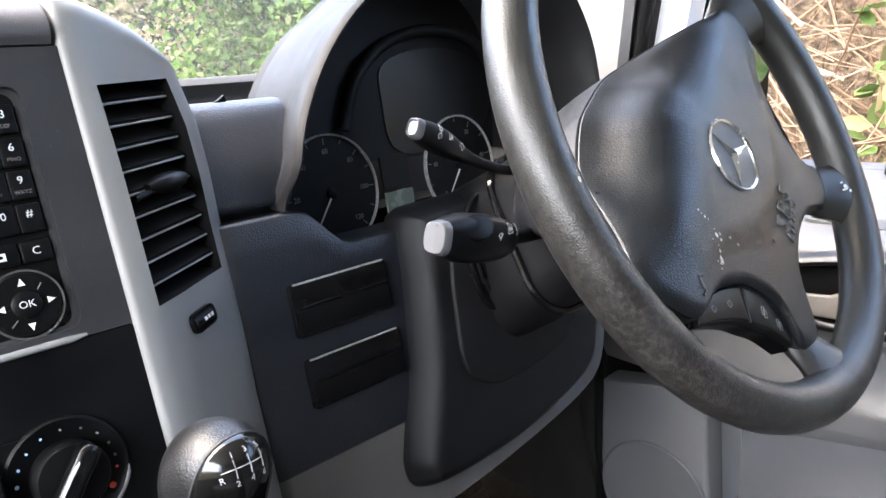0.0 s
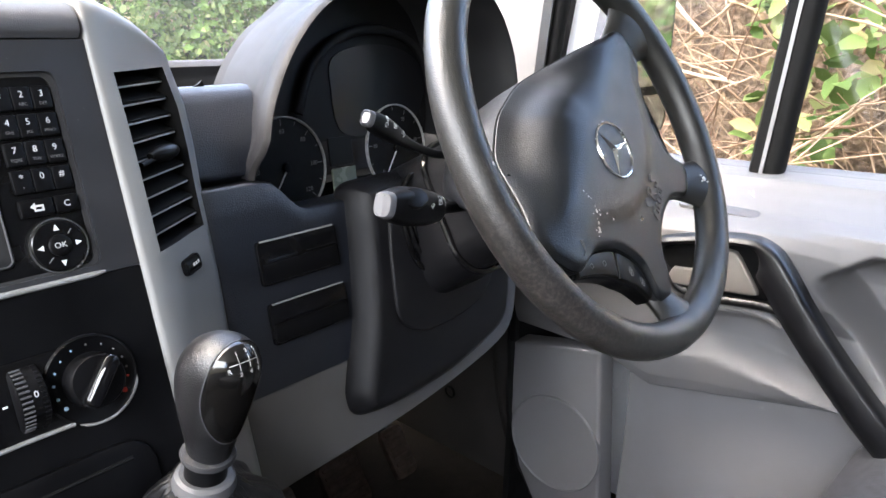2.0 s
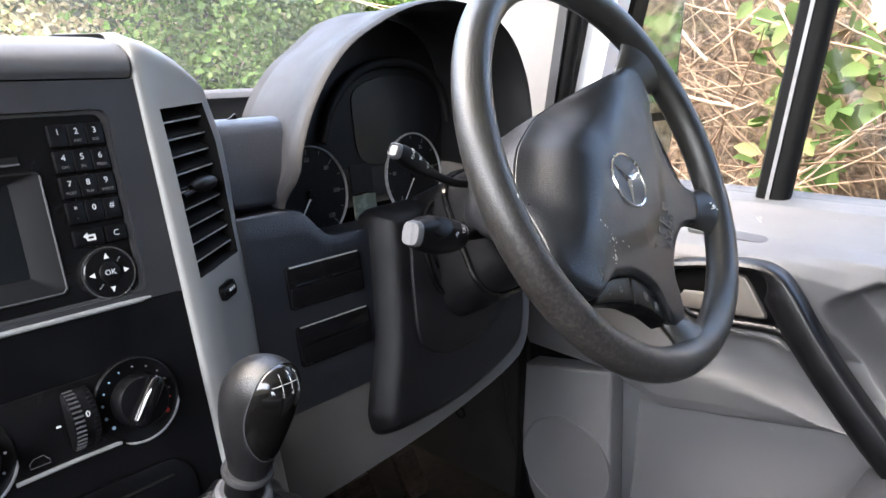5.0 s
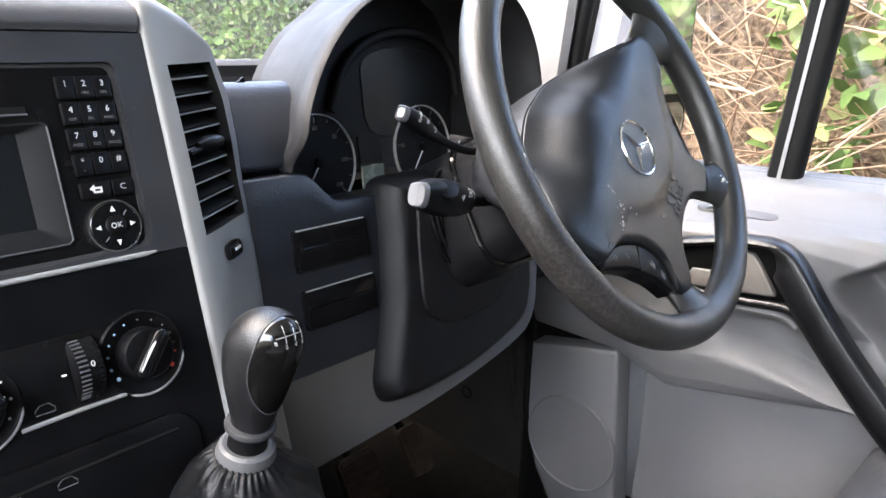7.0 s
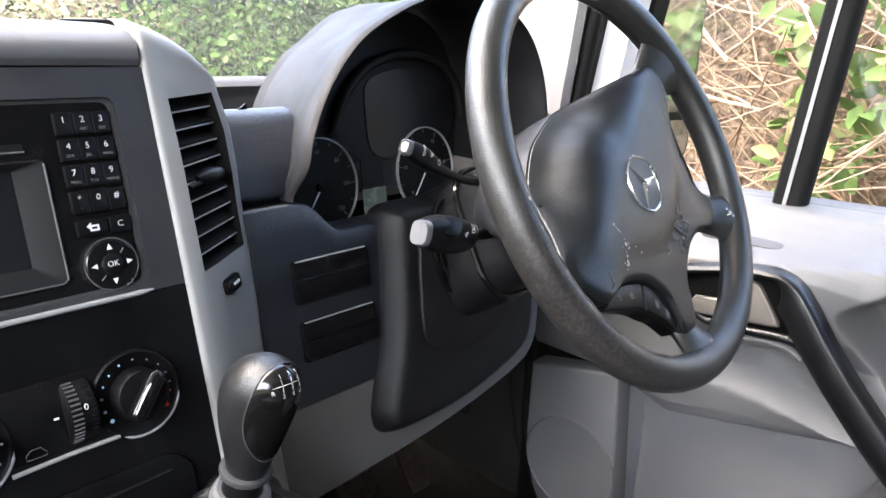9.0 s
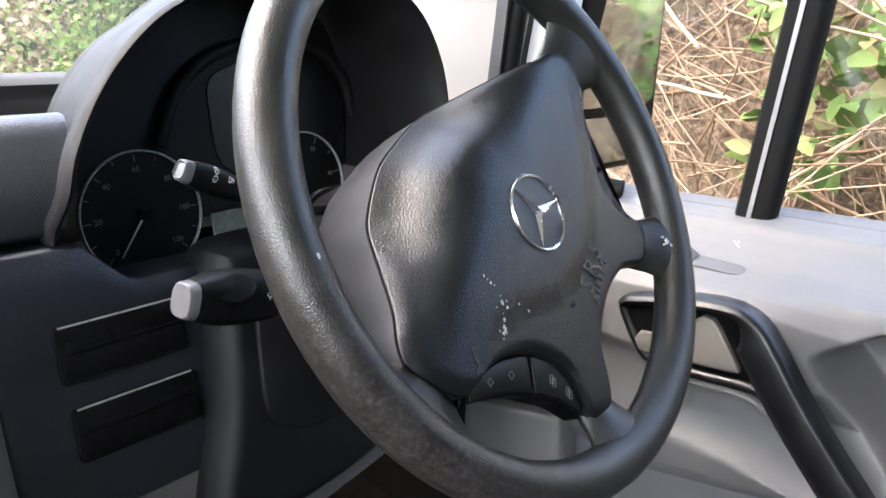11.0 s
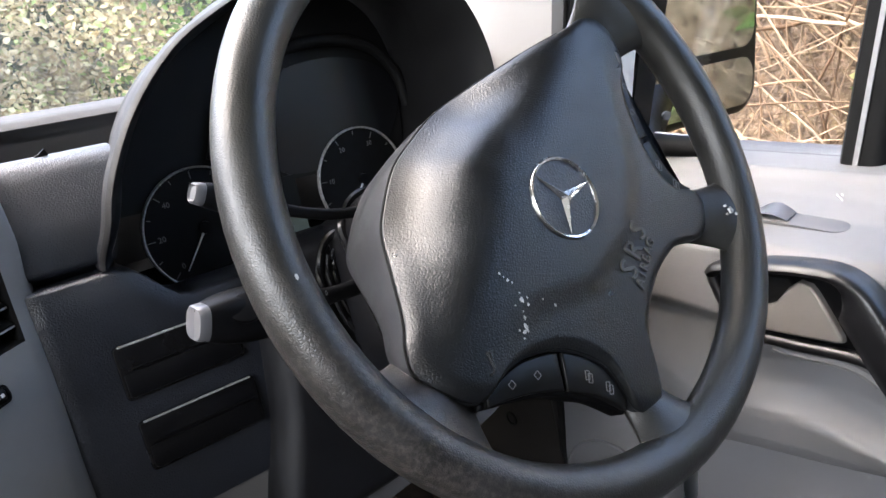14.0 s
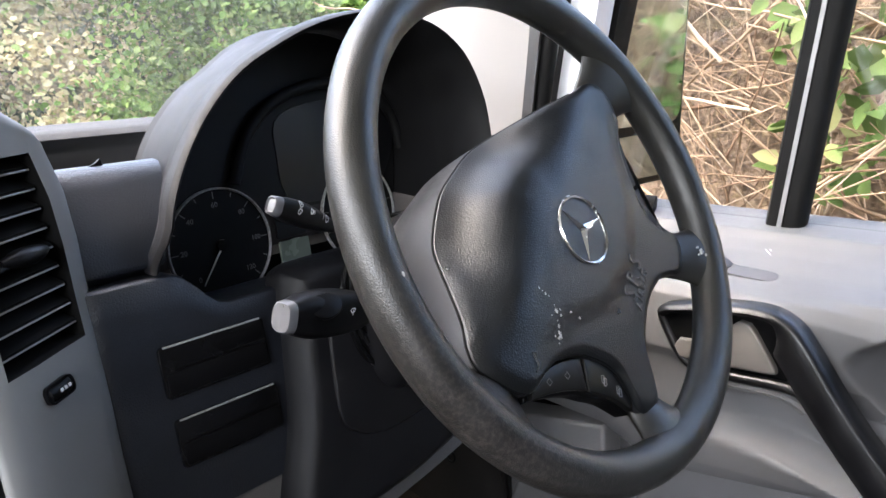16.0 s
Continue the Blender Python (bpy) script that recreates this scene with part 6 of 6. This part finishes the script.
part("backrest", box(-0.86, 0.08, -1.12, -0.96, 0.94, 1.65, 0.05, 4), M_FABRIC, bench, "dark grey fabric backrest")
part("base", box(-0.80, 0.02, -0.90, -0.52, 0.66, 0.87, 0.01), M_BLACK, bench, "black bench base")

# ---- outside ----
rg = np.random.RandomState(7)


def from_arrays(name, verts, faces, material, label, category, smooth=True):
    me = bpy.data.meshes.new(name)
    me.from_pydata([tuple(v) for v in verts], [], faces)
    me.materials.append(material)
    if smooth:
        me.polygons.foreach_set("use_smooth", [True] * len(me.polygons))
    return tagged(new(name, me), label, category, "", "stuff")


def ground_z(x, y):
    return 2.7 * smooth01((-1.9 - x) / 1.3) + 0.55 * smooth01((x - 1.25) / 0.9) + 0.75 * smooth01((y - 2.4) / 2.5) + 0.04 * noise.noise(V((x * 0.7, y * 0.7, 0)))


gx = [-900, -200, -60, -25, -12, -7, -4, -2.5, -1.6, -1.0, -0.5, 0, 0.5, 0.9, 1.2, 1.4, 1.6, 1.9, 2.3, 3, 4.5, 7, 12, 25, 60, 200, 900]
gy = [-900, -200, -60, -25, -12, -7, -4, -2.5, -1.5, -0.8, -0.2, 0.4, 1.0, 1.6, 2.1, 2.6, 3.1, 3.7, 4.5, 6, 9, 15, 30, 60, 200, 900]
bm = bmesh.new()
g = [[bm.verts.new((x, y, ground_z(x, y))) for x in gx] for y in gy]
for i in range(len(gy) - 1):
    for j in range(len(gx) - 1):
        bm.faces.new((g[i][j], g[i][j + 1], g[i + 1][j + 1], g[i + 1][j]))
solo("ground", bm, M_GROUND, "bare earth with dry grass rising into a bank", "ground", "structure")


def bank_x(y, z):
    return 1.62 + 0.30 * max(0, 2.4 - z) ** 0 - 0.10 * (z - 1.2) + 0.16 * noise.noise(V((y * 1.3, z * 1.7, 2.0))) + 0.05 * noise.noise(V((y * 5, z * 5, 4.0)))


rows = [[V((bank_x(y, z), y, z)) for y in [-6.0 + 0.12 * i for i in range(64)]] for z in [0.15 + 0.13 * j for j in range(15)]]
solo("bramble_bank", thick(rows, (0.6, 0, 0)), M_BANK, "steep bank of dead leaves behind the brambles", "bank", "stuff")


def hedge_y(x, z):
    return 3.55 - 1.1 * smooth01((x - 0.7) / 1.1) + 0.35 * noise.noise(V((x * 0.9, z * 0.9, 7.0))) + 0.16 * noise.noise(V((x * 2.6, z * 2.6, 1.0))) + 0.10 * (z - 1.4)


# backing sheet whose dark colour stands for the shade deep in the hedge
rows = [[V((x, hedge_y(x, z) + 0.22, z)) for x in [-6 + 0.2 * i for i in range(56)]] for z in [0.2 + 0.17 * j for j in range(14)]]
solo("hedge_shade_sheet", thick(rows, (0, 0.6, 0)), M_HEDGESHADE, "dark sheet painted as the shade inside a tall hedge", "hedge", "stuff")


def leaf(place, direction, normal, length, width, fold):
    """Six corners of a leaf folded along its rib."""
    d = direction.normalized()
    s = d.cross(normal)
    s = s.normalized() if s.length > 1e-4 else d.orthogonal().normalized()
    n = s.cross(d)
    return [place, place + d * length * 0.35 + s * width * 0.5 + n * fold, place + d * length * 0.75 + s * width * 0.36 + n * fold * 0.6, place + d * length - n * fold, place + d * length * 0.75 - s * width * 0.36 + n * fold * 0.6, place + d * length * 0.35 - s * width * 0.5 + n * fold]


def leaves(name, count, spot, material, label, category, size, facing):
    vs, fs = [], []
    for _ in range(count):
        p = spot()
        d = V((rg.normal(0, 1), rg.normal(0, 0.6), rg.normal(-0.35, 0.7)))
        n = V(facing) + V((rg.normal(0, 0.6), rg.normal(0, 0.6), rg.normal(0.5, 0.6)))
        ln = size * (0.55 + 0.9 * rg.random_sample())
        k = len(vs)
        vs += leaf(p, d, n, ln, ln * (0.45 + 0.3 * rg.random_sample()), ln * 0.06)
        fs += [(k, k + 1, k + 2, k + 3), (k, k + 3, k + 4, k + 5)]
    return from_arrays(name, vs, fs, material, label, category)


def dry_part(x, z):
    """Above zero where dry grass shows instead of leaves."""
    return 1.38 - x + 0.35 * noise.noise(V((x * 2.0, z * 2.0, 31.0))) - 0.5 * max(z - 1.55, 0)


def hedge_spot():
    while True:
        x, z = rg.uniform(-0.6, 3.4), 0.8 + 1.4 * rg.random_sample()
        c = noise.noise(V((x * 2.2, z * 2.2, 11.0)))
        if c + 0.35 * rg.normal() > -0.15 and dry_part(x, z) + 0.12 * rg.normal() < 0:
            break
    return V((x, hedge_y(x, z) - 0.16 + 0.42 * rg.random_sample() - 0.22 * max(c, 0), z))


def dry_spot():
    while True:
        x, z = rg.uniform(0.2, 2.6), 0.8 + 1.3 * rg.random_sample()
        if dry_part(x, z) + 0.25 * rg.normal() > 0:
            break
    return V((x, hedge_y(x, z) + 0.12 + 0.10 * rg.random_sample(), z))


leaves("hedge_leaves", 76000, hedge_spot, M_LEAF, "dense pale green hedge leaves ahead of the van", "hedge", 0.031, (0, -1, 0.4))
leaves("dry_grass", 12000, dry_spot, M_STRAW, "pale dry grass and leaf litter beside the hedge", "grass", 0.032, (0, -1, 0.3))


def bramble_spot():
    while True:
        y, z = (rg.uniform(-2.0, 1.5) if rg.random_sample() < 0.8 else rg.uniform(-6.0, -2.0)), rg.uniform(0.75, 2.05)
        c = noise.noise(V((y * 2.4, z * 2.4, 21.0)))
        if c > 0.20 - 0.10 * (z > 1.45):
            break
    return V((bank_x(y, z) - 0.08 - 0.26 * rg.random_sample(), y, z))


leaves("bramble_leaves", 2600, bramble_spot, M_BLEAF, "broad light green bramble leaves among dry stems", "bramble", 0.056, (-1, 0, 0.3))

vs, fs = [], []
for k in range(950):
    y0, z0 = (rg.uniform(-1.6, 1.45) if rg.random_sample() < 0.85 else rg.uniform(-6.0, -1.6)), rg.uniform(0.7, 2.05)
    x0 = bank_x(y0, z0) - 0.02 - 0.34 * rg.random_sample()
    ang = rg.normal(0.2, 0.75) if rg.random_sample() < 0.72 else rg.normal(1.4, 0.4)
    ln = rg.uniform(0.25, 1.0)
    bend = rg.normal(0, 0.45)
    rr = 0.0016 + 0.0042 * rg.random_sample() ** 2
    nseg, base = 9, len(vs)
    p = V((x0, y0 - 0.5 * ln * math.cos(ang), z0 - 0.5 * ln * math.sin(ang)))
    yaw = rg.normal(0, 0.18)
    for i in range(nseg + 1):
        a = ang + bend * (i / nseg - 0.5) + 0.10 * math.sin(i * 2.1 + k)
        t = V((math.sin(yaw), math.cos(a) * math.cos(yaw), math.sin(a)))
        s = t.cross(V((1, 0, 0))).normalized()
        u = s.cross(t)
        r = rr * (1.0 - 0.5 * i / nseg) * (1.12 if i % 3 == 1 else 1.0)
        vs += [p + s * (r * math.cos(b)) + u * (r * math.sin(b)) for b in (0, 1.2566, 2.5133, 3.7699, 5.0265)]
        p = p + t * (ln / nseg)
    for i in range(nseg):
        for j in range(5):
            a, b = base + i * 5 + j, base + i * 5 + (j + 1) % 5
            fs.append((a, b, b + 5, a + 5))
from_arrays("bramble_stems", vs, fs, M_STEM, "tangle of dry straw-coloured bramble stems", "bramble")


def flower_spot():
    return V(flower_at) + V((rg.normal(0, 0.012), rg.normal(0, 0.022), rg.normal(0, 0.018)))


for flower_at in ((1.40, 0.62, 1.66), (1.38, 0.16, 1.70), (1.42, -0.35, 1.58)):
    leaves("bramble_flowers", 46, flower_spot, M_FLOWER, "small cluster of white bramble flowers", "flowers", 0.014, (-1, 0, 0.3))
